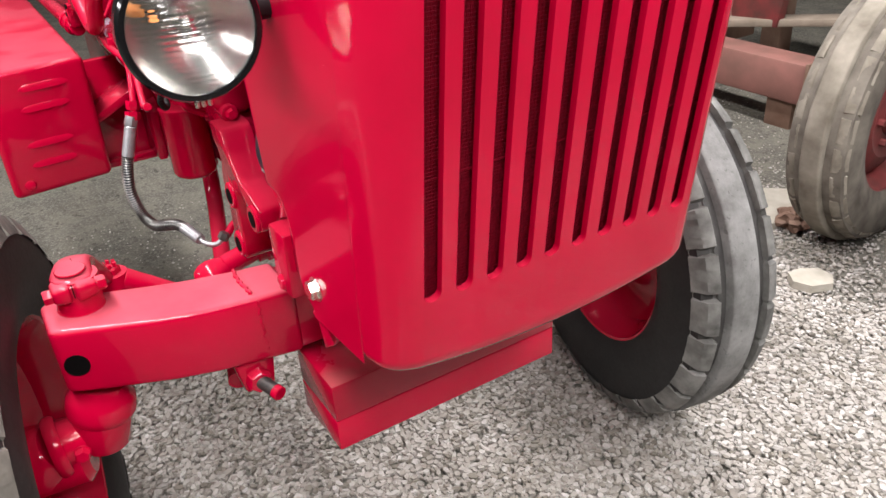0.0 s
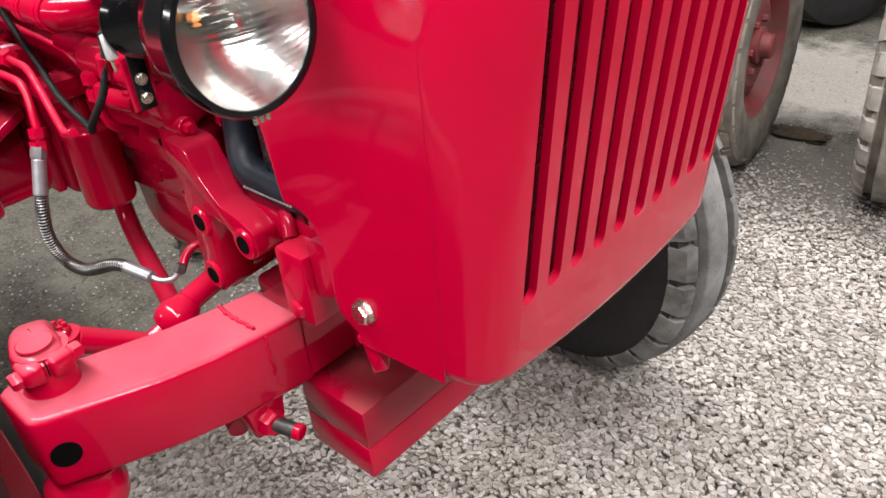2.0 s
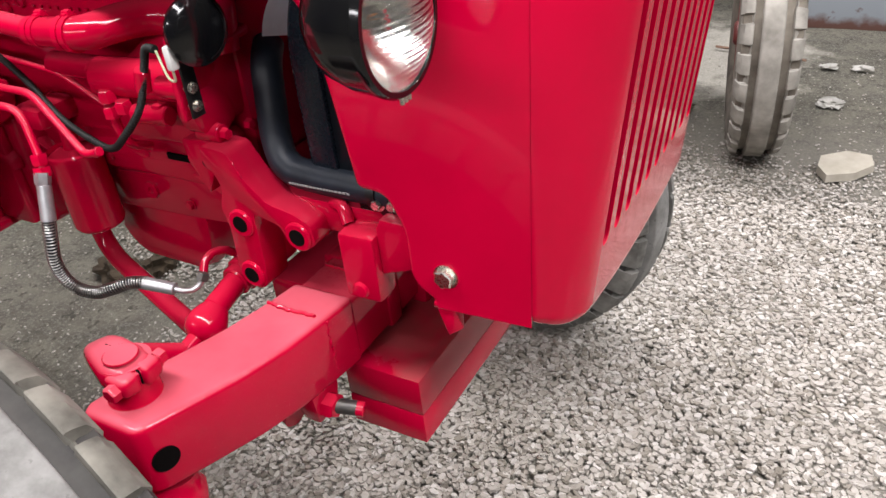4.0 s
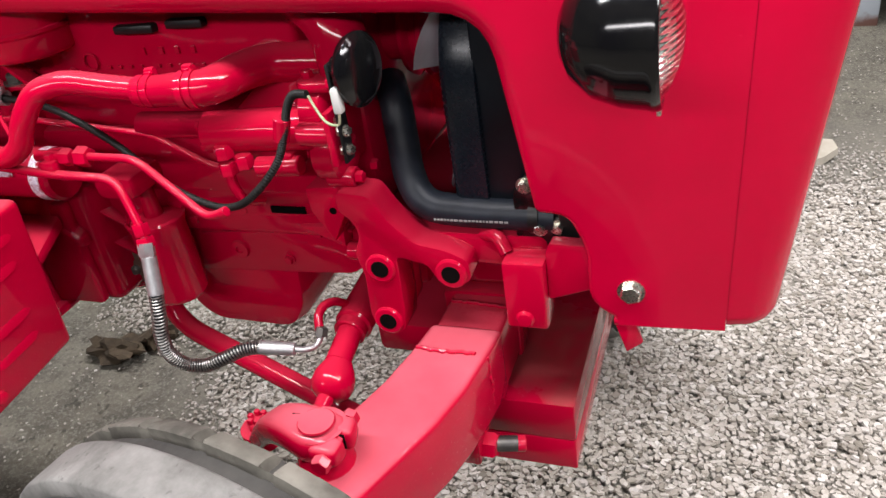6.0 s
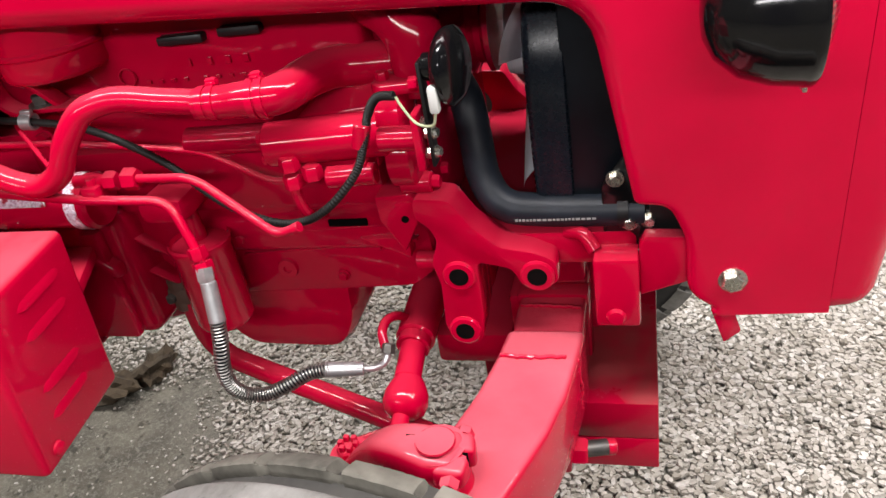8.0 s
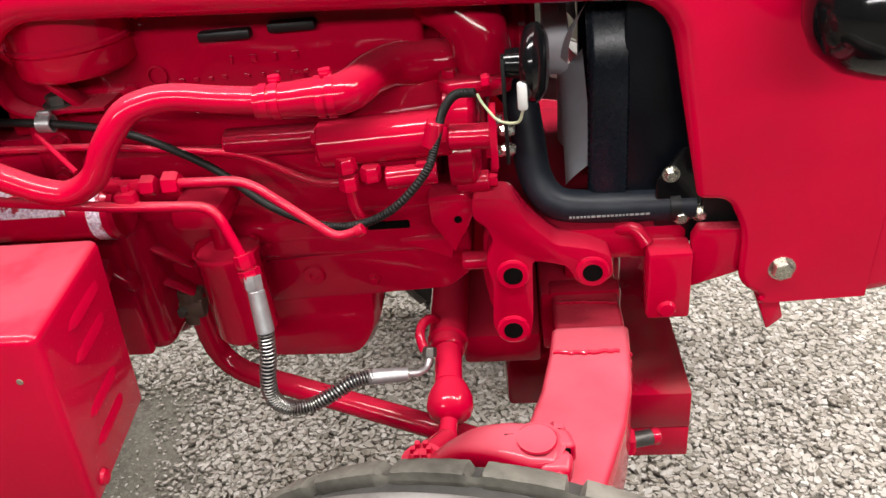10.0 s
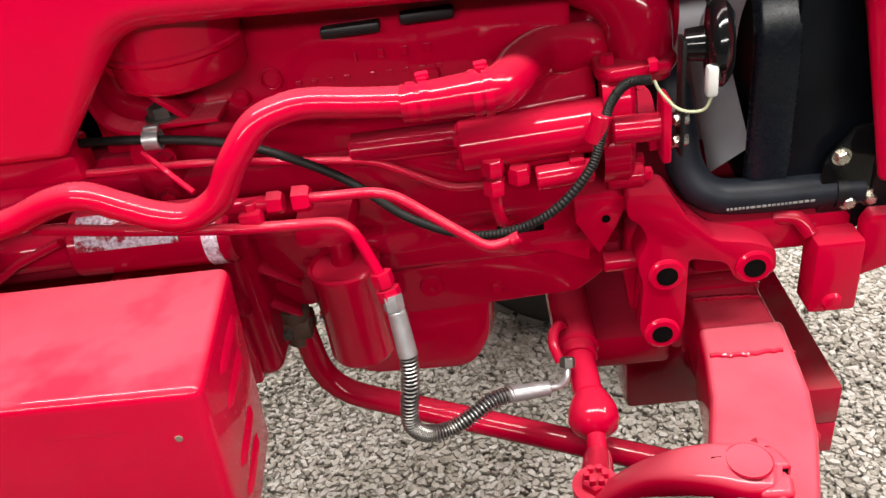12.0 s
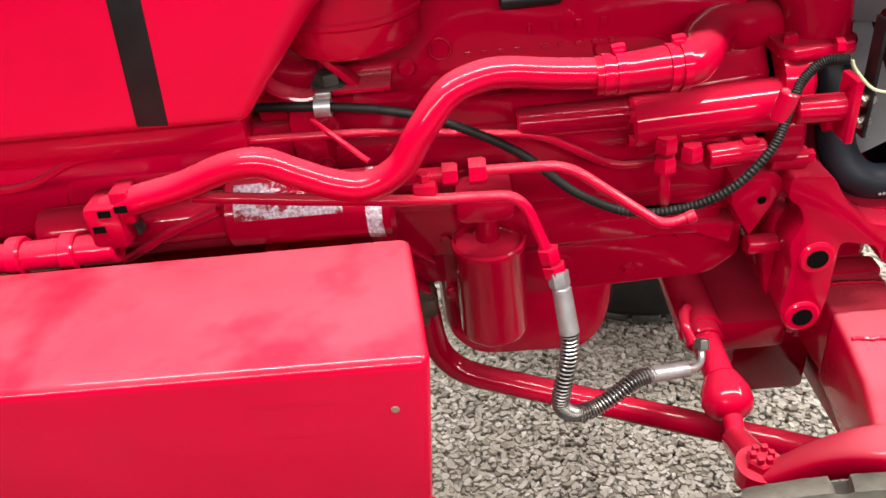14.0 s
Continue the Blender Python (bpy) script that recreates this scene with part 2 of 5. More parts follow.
def round_edges(bm, width, steps=2, angle=30.0):
    if width <= 0:
        return bm
    edges = [e for e in bm.edges if len(e.link_faces) == 2 and e.calc_face_angle(0) > radians(angle)]
    bmesh.ops.bevel(bm, geom=edges, offset=width, segments=steps, profile=0.5, affect="EDGES", clamp_overlap=True)
    return bm


def box(x0, x1, y0, y1, z0, z1, bevel=0.004, steps=2):
    bm = bmesh.new()
    bmesh.ops.create_cube(bm, size=1.0, matrix=Matrix.LocRotScale(((x0 + x1) / 2, (y0 + y1) / 2, (z0 + z1) / 2), None, (abs(x1 - x0), abs(y1 - y0), abs(z1 - z0))))
    return round_edges(bm, bevel, steps)


def hull(corners, bevel=0.004, steps=2):
    """A convex body round its corners."""
    bm = bmesh.new()
    vs = [bm.verts.new(c) for c in corners]
    bmesh.ops.convex_hull(bm, input=vs)
    bmesh.ops.dissolve_limit(bm, angle_limit=radians(3), verts=bm.verts, edges=bm.edges)
    return round_edges(bm, bevel, steps)


def basis(axis):
    return Vector(axis).normalized().to_track_quat("Z", "Y").to_matrix()


def lathe(profile, at, axis, segs=32, closed=False):
    """A body turned round an axis through at; profile: (along, radius)."""
    bm = bmesh.new()
    m, at = basis(axis), Vector(at)
    rings = []
    for a, r in profile:
        if r < 1e-6:
            rings.append([bm.verts.new(at + m @ Vector((0, 0, a)))])
        else:
            rings.append([bm.verts.new(at + m @ Vector((r * math.cos(2 * math.pi * k / segs), r * math.sin(2 * math.pi * k / segs), a))) for k in range(segs)])
    pairs = list(zip(rings, rings[1:])) + ([(rings[-1], rings[0])] if closed else [])
    for p, q in pairs:
        for k in range(segs):
            quad = [p[k % len(p)], p[(k + 1) % len(p)], q[(k + 1) % len(q)], q[k % len(q)]]
            face = list(dict.fromkeys(quad))
            if len(face) > 2:
                bm.faces.new(face)
    return bm


def rod(a, b, r, r2=None, segs=20, bevel=0.0):
    """A round bar from a to b with closed, slightly rounded ends."""
    a, b = Vector(a), Vector(b)
    length, r2 = (b - a).length, r if r2 is None else r2
    e = bevel or min(r, r2, length) * 0.12
    return lathe([(0, 0), (0, r - e), (e, r), (length - e, r2), (length, r2 - e), (length, 0)], a, b - a, segs)


def curve_points(points, steps=8):
    """Points along a smooth line through the given ones."""
    p = [Vector(q) for q in points]
    p = [2 * p[0] - p[1]] + p + [2 * p[-1] - p[-2]]
    out = []
    for i in range(1, len(p) - 2):
        for k in range(steps):
            t = k / steps
            out.append(0.5 * (2 * p[i] + (p[i + 1] - p[i - 1]) * t + (2 * p[i - 1] - 5 * p[i] + 4 * p[i + 1] - p[i + 2]) * t * t + (3 * p[i] - p[i - 1] - 3 * p[i + 1] + p[i + 2]) * t ** 3))
    out.append(p[-2])
    return out


def frames_along(line):
    """For each point of a line: the point and two directions across it, without twist."""
    out, side = [], None
    for i, p in enumerate(line):
        ahead = (line[min(i + 1, len(line) - 1)] - line[max(i - 1, 0)]).normalized()
        if side is None:
            side = ahead.orthogonal().normalized()
        side = (side - ahead * side.dot(ahead)).normalized()
        out.append((p, side, ahead.cross(side)))
    return out


def pipe(points, r, segs=14, steps=8, smooth=True, bm=None, ridges=0.0):
    """A round pipe along a smooth line; r: a radius or one for each end."""
    bm = bm or bmesh.new()
    line = curve_points(points, steps) if smooth else [Vector(p) for p in points]
    rings = []
    for i, (p, u, v) in enumerate(frames_along(line)):
        rr = r if not isinstance(r, tuple) else r[0] + (r[1] - r[0]) * i / (len(line) - 1)
        rr += ridges * (i % 2)
        rings.append([bm.verts.new(p + u * rr * math.cos(2 * math.pi * k / segs) + v * rr * math.sin(2 * math.pi * k / segs)) for k in range(segs)])
    for p, q in zip(rings, rings[1:]):
        for k in range(segs):
            bm.faces.new((p[k], p[(k + 1) % segs], q[(k + 1) % segs], q[k]))
    bm.faces.new(rings[0][::-1])
    bm.faces.new(rings[-1])
    return bm


def bent(points, r, bend=0.02, segs=14):
    """A pipe of straight runs with short rounded bends."""
    p = [Vector(q) for q in points]
    line = [p[0]]
    for a, b, c in zip(p, p[1:], p[2:]):
        d = min(bend, (a - b).length * 0.45, (c - b).length * 0.45)
        s, e = b + (a - b).normalized() * d, b + (c - b).normalized() * d
        line += [s * (1 - t) ** 2 + b * 2 * t * (1 - t) + e * t * t for t in (0, 0.2, 0.4, 0.6, 0.8, 1)]
    line.append(p[-1])
    return pipe(line, r, segs, smooth=False)


def plate(outline, y, thick, bevel=0.003):
    """A flat plate upright along x: its outline in (x, z), its outer face at y, its thickness inwards (+y)."""
    bm = bmesh.new()
    low = [bm.verts.new((x, y, z)) for x, z in outline]
    high = [bm.verts.new((x, y + thick, z)) for x, z in outline]
    bm.faces.new(low)
    bm.faces.new(high[::-1])
    for i in range(len(low)):
        j = (i + 1) % len(low)
        bm.faces.new((low[j], low[i], high[i], high[j]))
    bmesh.ops.recalc_face_normals(bm, faces=bm.faces)
    return round_edges(bm, bevel, 2, 25)


def rounded(outline, radius, steps=4):
    """An outline with its corners rounded off."""
    out = []
    for i, b in enumerate(outline):
        a, b, c = Vector(outline[i - 1]), Vector(b), Vector(outline[(i + 1) % len(outline)])
        r = radius[i] if isinstance(radius, (list, tuple)) else radius
        d = min(r, (a - b).length * 0.45, (c - b).length * 0.45)
        s, e = b + (a - b).normalized() * d, b + (c - b).normalized() * d
        out += [tuple(s * (1 - t) ** 2 + b * 2 * t * (1 - t) + e * t * t) for t in [k / steps for k in range(steps + 1)]]
    return out


def merge(*bms):
    """Several bodies in one mesh."""
    out = bmesh.new()
    for bm in bms:
        mesh = bpy.data.meshes.new("joined")
        bm.to_mesh(mesh)
        bm.free()
        out.from_mesh(mesh)
        bpy.data.meshes.remove(mesh)
    return out


def hexagon(at, axis, across, height, washer=0.0, dome=True):
    """A hexagon head or nut with chamfered corners, on a washer if one is given."""
    bm = bmesh.new()
    m, at = basis(axis), Vector(at)
    r = across / math.sqrt(3)
    levels = [(0, r), (height * 0.8, r), (height, r * 0.84)]
    rings = [[bm.verts.new(at + m @ Vector((q * math.cos(math.pi / 3 * k + 0.3), q * math.sin(math.pi / 3 * k + 0.3), h))) for k in range(6)] for h, q in levels]
    for p, q in zip(rings, rings[1:]):
        for k in range(6):
            bm.faces.new((p[k], p[(k + 1) % 6], q[(k + 1) % 6], q[k]))
    bm.faces.new(rings[-1])
    bm.faces.new(rings[0][::-1])
    if washer:
        return merge(bm, lathe([(-0.001, 0), (-0.001, washer), (0.0015, washer), (0.0015, 0)], at, axis, 24))
    return bm


def thing(name, label, category, at=(0, 0, 0), kind="", group=""):
    ob = new(name)
    ob.location = at
    return tagged(ob, label, category, group, kind)


# ---- the hall ----
HX0, HX1, HY0, HY1, HZ = -7.0, 7.0, -6.0, 8.0, 4.0


def structure(name, bm, material, label):
    return tagged(finish(bm, name, material, None, label), "", name.split("_")[0], "", "structure")


# plain walls and a ceiling, unseen, close the hall
structure("wall_north", box(HX0, HX1, HY1, HY1 + 0.2, -0.1, HZ, 0), PLASTER, "plain dim grey hall wall beyond the machines")
structure("wall_south", box(HX0, HX1, HY0 - 0.2, HY0, -0.1, HZ, 0), PLASTER, "plain dim grey hall wall behind the aisle")
structure("wall_east", box(HX1, HX1 + 0.2, HY0 - 0.2, HY1 + 0.2, -0.1, HZ, 0), PLASTER, "plain dim grey hall wall in front of the tractor")
structure("wall_west", box(HX0 - 0.2, HX0, HY0 - 0.2, HY1 + 0.2, -0.1, HZ, 0), PLASTER, "plain dim grey hall wall at the tractor's tail")
structure("ceiling", box(HX0 - 0.2, HX1 + 0.2, HY0 - 0.2, HY1 + 0.2, HZ + 0.002, HZ + 0.2, 0), CEILING, "plain dim grey hall ceiling")


def ground_sheet():
    bm = bmesh.new()
    bmesh.ops.create_grid(bm, x_segments=160, y_segments=160, size=7.2, matrix=Matrix.Translation((0, 1, 0)))
    for v in bm.verts:
        v.co.z = -0.012 + 0.006 * noise.noise(v.co * 1.7) + 0.003 * noise.noise(v.co * 6.0)
    return bm


structure("ground", ground_sheet(), DIRT, "grey packed dirt floor with dust and small stones")

# ---- the tractor ----
tractor = thing("tractor", "freshly painted red farm tractor standing on gravel", "tractor")

from mathutils.geometry import tessellate_polygon

# -- bonnet: nose with the slotted grille, two side panels, top --
SLOTS, PITCH, SLOT_W = 10, 0.0388, 0.0210
Z_LOW, Z_SLOT, Z_TOP = 0.648, 0.750, 1.22
RAKE = 0.13
SEAM_X = -0.058


def side_y(x):
    """Half width of the bonnet at x: it widens to the rear."""
    return 0.2285 - 0.0535 * x


def nose_x(z):
    """How far the raked front leans forward at height z."""
    return 0.003 + RAKE * (z - 0.745)


def seam_x(z):
    return 0.032 * (z - 0.75)


def nose_low(y):
    """The lower edge of the nose bows down towards its middle."""
    return 0.628 + 0.018 * min(abs(y) / 0.20, 1.0) ** 2


def nose_mesh():
    """The nose: wraps round the front from seam to seam; the slots are left open."""
    half, r = side_y(SEAM_X), 0.044
    plan = []
    for x in (SEAM_X, SEAM_X + 0.006):
        plan.append((x, -half, None))
    for k in range(9):
        a = math.pi / 2 * k / 8
        plan.append((-r + r * math.sin(a), -half + 0.002 + r - r * math.cos(a), None))
    ys = set()
    for s in range(SLOTS):
        c = (s - (SLOTS - 1) / 2) * PITCH
        ys |= {round(c + SLOT_W / 2 * f, 5) for f in (-1, -0.92, -0.7, -0.38, 0, 0.38, 0.7, 0.92, 1)}
    flat = sorted(ys)
    right = plan[:-1] + [(0.0, -half + 0.002 + r, None)]
    line = [(x, y) for x, y, _ in right] + [(0.0, y) for y in flat if abs(y) < half - r - 0.002] + [(x, -y) for x, y, _ in reversed(right)]

    def slot_low(y):
        s = round(y / PITCH + (SLOTS - 1) / 2)
        if not 0 <= s < SLOTS:
            return None
        d = abs(y - (s - (SLOTS - 1) / 2) * PITCH)
        return Z_SLOT - math.sqrt(max((SLOT_W / 2) ** 2 - d * d, 0)) * 0.9 if d < SLOT_W / 2 + 1e-6 else None

    bm = bmesh.new()
    cache = {}

    def vert(i, z):
        key = (i, round(z, 5))
        if key not in cache:
            x, y = line[i]
            n = Vector((x + r, abs(y) - (half - r), 0)) if x > -r - 0.001 else Vector((0, 1, 0))
            n = Vector((max(n.x, 0), math.copysign(max(n.y, 0), y), 0))
            n = n.normalized() if n.length > 1e-6 else Vector((1, 0, 0))
            curl = 0.022
            inward = curl - math.sqrt(max(curl * curl - max(curl - (z - Z_LOW), 0) ** 2, 0))
            f = min(max((x - SEAM_X) / (0.0 - SEAM_X), 0.0), 1.0)
            drop = (nose_low(y) - Z_LOW) * min(max((Z_SLOT - 0.02 - z) / (Z_SLOT - 0.02 - Z_LOW), 0.0), 1.0)
            cache[key] = bm.verts.new((x + nose_x(z) * f + seam_x(z) * (1 - f) - n.x * inward, y - n.y * inward, z + drop))
        return cache[key]

    lows = [Z_LOW, Z_LOW + 0.002, Z_LOW + 0.006, Z_LOW + 0.012, Z_LOW + 0.022]
    for i in range(len(line) - 1):
        mid = (line[i][1] + line[i + 1][1]) / 2
        flat_part = line[i][0] > -0.001 and line[i + 1][0] > -0.001
        in_slot = flat_part and slot_low(mid) is not None
        for a, b in zip(lows, lows[1:]):
            bm.faces.new((vert(i, a), vert(i + 1, a), vert(i + 1, b), vert(i, b)))
        if in_slot:
            za, zb = slot_low(line[i][1]) or Z_SLOT, slot_low(line[i + 1][1]) or Z_SLOT
            bm.faces.new((vert(i, lows[-1]), vert(i + 1, lows[-1]), vert(i + 1, zb), vert(i, za)))
        else:
            for a, b in zip((lows[-1], Z_SLOT, 0.9, 1.05), (Z_SLOT, 0.9, 1.05, Z_TOP)):
                bm.faces.new((vert(i, a), vert(i + 1, a), vert(i + 1, b), vert(i, b)))
    return bm


bonnet = part("bonnet", nose_mesh(), PAINT, tractor, "glossy red nose with ten upright grille slots", 30)
thicken = bonnet.modifiers.new("sheet", "SOLIDIFY")
thicken.thickness, thicken.offset = 0.009, -1
soften = bonnet.modifiers.new("edge", "BEVEL")
soften.width, soften.segments, soften.limit_method, soften.angle_limit = 0.0022, 2, "ANGLE", radians(50)
level = bonnet.modifiers.new("normals", "WEIGHTED_NORMAL")
level.keep_sharp, level.weight = True, 90
for sign in (-1, 1):
    seam_y = sign * (side_y(SEAM_X) - 0.006)
    part("seam_flange", hull([(SEAM_X + seam_x(z) + dx, seam_y + dy, z) for z in (0.66, 1.20) for dx in (-0.012, 0.012) for dy in (-0.001, 0.001)], 0.0004, 1), PAINT, bonnet)
LEAN = Matrix(((1, 0, RAKE, 0.012 - RAKE * 0.745), (0, 1, 0, 0), (0, 0, 1, 0), (0, 0, 0, 1)))


def leaning(bm):
    """Shears a flat upright mesh to the rake of the nose."""
    bmesh.ops.transform(bm, matrix=LEAN, verts=bm.verts)
    return bm


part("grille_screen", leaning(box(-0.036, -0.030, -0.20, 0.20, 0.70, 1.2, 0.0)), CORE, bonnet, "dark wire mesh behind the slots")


def screen_wires(upright):
    bm = bmesh.new()
    for k in range(100 if upright else 120):
        if upright:
            y = -0.198 + 0.004 * k
            b = box(-0.0295, -0.0288, y, y + 0.0008, 0.71, 1.18, 0)
        else:
            z = 0.71 + 0.004 * k
            b = box(-0.0288, -0.0281, -0.198, 0.198, z, z + 0.0008, 0)
        mesh = bpy.data.meshes.new("wire")
        b.to_mesh(mesh)
        b.free()
        bm.from_mesh(mesh)
        bpy.data.meshes.remove(mesh)
    return bm


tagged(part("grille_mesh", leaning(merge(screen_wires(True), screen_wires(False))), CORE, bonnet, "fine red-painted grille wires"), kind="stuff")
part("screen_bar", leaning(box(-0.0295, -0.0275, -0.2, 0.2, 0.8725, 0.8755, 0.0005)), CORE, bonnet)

WINDOW = [(-0.17, 0.654), (-0.208, 0.680), (-0.208, 0.752), (-0.228, 0.796), (-0.262, 0.800), (-0.302, 1.018), (-0.955, 1.060), (-1.045, 0.954), (-1.75, 0.975)]


def side_panel(sign):
    """One side of the bonnet with the engine opening; its lip curls inwards."""
    edge = rounded(WINDOW, [0.02, 0.02, 0.02, 0.02, 0.006, 0.050, 0.03, 0.004, 0.0], 5)[1:-5]
    bm = bmesh.new()
    rows = []
    n = len(edge)
    for i, p in enumerate(edge):
        a, b = Vector(edge[max(i - 1, 0)]), Vector(edge[min(i + 1, n - 1)])
        d = (b - a).normalized()
        away = Vector((-d.y, d.x)) * -1
        rows.append((Vector(p), away))
    rings = []
    for p, away in rows:
        ring = []
        lip = 0.004 + 0.014 * min(max((p.y - 0.805) / 0.06, 0), 1) * min(max((p.x + 1.06) / 0.10, 0.1), 1)
        flat = p + away * (lip + 0.0035)
        ring.append(bm.verts.new((flat.x, sign * side_y(flat.x), flat.y)))
        for k in range(6):
            a = math.pi / 2 * k / 5
            q = p + away * lip * (1 - math.sin(a))
            ring.append(bm.verts.new((q.x, sign * (side_y(q.x) - lip * (1 - math.cos(a))), q.y)))
        rings.append(ring)
    for p, q in zip(rings, rings[1:]):
        for k in range(6):
            bm.faces.new((p[k], p[k + 1], q[k + 1], q[k]))
    rim = [(SEAM_X - 0.0008 + seam_x(0.655), Z_LOW + 0.001)] + [(SEAM_X - 0.0008 + seam_x(z), z) for z in (0.75, Z_TOP)] + [(-1.75, Z_TOP)]
    outer = [bm.verts.new((x, sign * side_y(x), z)) for x, z in rim]
    ring = [r[0] for r in rings] + outer[::-1]
    for tri in tessellate_polygon([[Vector((v.co.x, v.co.z, 0)) for v in ring]]):
        bm.faces.new([ring[k] for k in tri])
    bmesh.ops.remove_doubles(bm, verts=bm.verts, dist=0.0003)
    return bm


for sign, where in ((-1, "side panel with the engine opening"), (1, "far side panel")):
    panel = part("bonnet_side", side_panel(sign), PAINT, tractor, "glossy red " + where, 50)
    sheet = panel.modifiers.new("sheet", "SOLIDIFY")
    sheet.thickness, sheet.offset = 0.003, 1
    even = panel.modifiers.new("normals", "WEIGHTED_NORMAL")
    even.keep_sharp, even.weight = True, 80
    panel.location.y = -sign * 0.0025
    if sign < 0:
        right_panel = panel
part("bonnet_top", box(-1.75, 0.0, -0.27, 0.27, Z_TOP - 0.002, Z_TOP + 0.03, 0.012), PAINT, tractor)
part("crease", box(-0.13, -0.062, -side_y(-0.1) - 0.0012, -side_y(-0.1) + 0.003, 0.9835, 0.9850, 0.0005), PAINT, right_panel)
strap = box(-0.014, 0.014, -0.003, 0.0, -0.122, 0.12, 0.001)
bmesh.ops.transform(strap, matrix=pose(-1.115, -side_y(-1.115) - 0.001, 1.08, 0, 5, 3), verts=strap.verts)
part("rubber_strap", strap, BLACK_MATT, right_panel, "flat black rubber strap")


def bolt(at, axis, across, height, washer, parent, material=ZINC, name="bolt", label=""):
    return part(name, hexagon(at, axis, across, height, washer), material, parent, label, 25)


bolt((-0.163, -0.240, 0.698), (0, -1, 0), 0.022, 0.010, 0.0155, right_panel, label="zinc-plated bolt with washer")
part("bonnet_catch", hull([(-0.185, -0.20, 0.655), (-0.165, -0.20, 0.655), (-0.185, -0.235, 0.655), (-0.16, -0.235, 0.655), (-0.17, -0.235, 0.607), (-0.15, -0.23, 0.62), (-0.17, -0.21, 0.607)], 0.002), PAINT, tractor, "small red bonnet catch")
for y, z in ((-0.047, 0.676), (0.044, 0.670)):
    part("rivet_hole", lathe([(0, 0), (0, 0.003), (0.0015, 0.003), (0.0015, 0)], (nose_x(z) - 0.0008, y, z), (1, 0, 0), 12), HOLE_SHADE, bonnet)

# -- headlamp --
LAMP = Vector((-0.115, -0.326, 1.0225))
AIM = Vector((1.0, 0.03, 0.01))


def lamp_point(along, across=0.0, up=0.0):
    side = Vector((-AIM.y, AIM.x, 0)).normalized()
    return LAMP + AIM.normalized() * along + side * across + Vector((0, 0, 1)) * up


LAMP_R = 0.935
shell = [(a, r * LAMP_R) for a, r in [(-0.092, 0.0), (-0.090, 0.022), (-0.082, 0.040), (-0.064, 0.057), (-0.040, 0.066), (-0.018, 0.0690), (-0.015, 0.0702), (-0.010, 0.0702), (-0.007, 0.068), (-0.007, 0.0630), (-0.012, 0.0615)]]
headlamp = part("headlamp", lathe(shell, LAMP, AIM, 48), BLACK, tractor, "round black headlamp with a fluted clear lens")
part("reflector", lathe([(-0.052, 0.0), (-0.050, 0.013), (-0.040, 0.030), (-0.026, 0.047), (-0.011, 0.0572)], LAMP, AIM, 48), REFLECTOR, headlamp, "silvered reflector bowl")


def lens_mesh():
    """Slightly domed glass with upright flutes on its inner side."""
    bm = bmesh.new()
    m, n, R = basis(AIM), 120, 0.0580
    outer, inner = {}, {}
    for side, store in ((0, outer), (1, inner)):
        for i in range(n + 1):
            for j in range(n + 1):
                u, v = 2 * i / n - 1, 2 * j / n - 1
                x, y = u * math.sqrt(1 - v * v / 2) * R, v * math.sqrt(1 - u * u / 2) * R
                d = (x * x + y * y) / (R * R)
                a = 0.0105 - 0.019 * d
                if side:
                    flute = 0.0004 * math.cos(y * 1150) if abs(x) < 0.02 or abs(y) < 0.03 else 0.0005 * math.cos(y * 600)
                    a = a - 0.003 - flute * (1 - d)
                store[i, j] = bm.verts.new(LAMP + m @ Vector((x, y, a)))
    for i in range(n):
        for j in range(n):
            bm.faces.new((outer[i, j], outer[i + 1, j], outer[i + 1, j + 1], outer[i, j + 1]))
            bm.faces.new((inner[i, j + 1], inner[i + 1, j + 1], inner[i + 1, j], inner[i, j]))
    rim = [(i, 0) for i in range(n)] + [(n, j) for j in range(n)] + [(n - i, n) for i in range(n)] + [(0, n - j) for j in range(n)]
    for a, b in zip(rim, rim[1:] + rim[:1]):
        bm.faces.new((outer[b], outer[a], inner[a], inner[b]))
    return bm


lens = part("lens", lens_mesh(), GLASS, headlamp, "clear fluted glass lens", 60)
lens.visible_shadow = False
part("bulb", lathe([(-0.05, 0.0), (-0.05, 0.008), (-0.034, 0.009), (-0.022, 0.007), (-0.018, 0.0)], LAMP, AIM, 20), REFLECTOR, headlamp, "capped bulb")
part("parking_bulb", lathe([(0, 0.0), (0, 0.004), (0.006, 0.004), (0.009, 0.0)], lamp_point(-0.036, -0.026, 0.012), AIM, 14), AMBER, headlamp, "small amber bulb")
for k in (-1, 0, 1):
    part("rim_screw", rod(lamp_point(-0.010, 0.006 * k - 0.004, -0.0645), lamp_point(-0.010, 0.006 * k - 0.004, -0.0700), 0.0022, segs=10), ZINC, headlamp, "plated rim screw")
part("lamp_bracket", pipe([lamp_point(-0.05, 0.055, 0.0), lamp_point(-0.055, 0.085, 0.0), lamp_point(-0.06, 0.12, 0.0)], 0.012), BLACK_MATT, headlamp)

# -- wheels --
R_TYRE = 0.376
TYRE_PROFILE = [(-0.060, 0.206), (-0.070, 0.215), (-0.080, 0.245), (-0.086, 0.285), (-0.083, 0.325), (-0.076, 0.350), (-0.060, 0.357), (0.0, 0.357), (0.060, 0.357), (0.076, 0.350), (0.083, 0.325), (0.086, 0.285), (0.080, 0.245), (0.070, 0.215), (0.060, 0.206)]


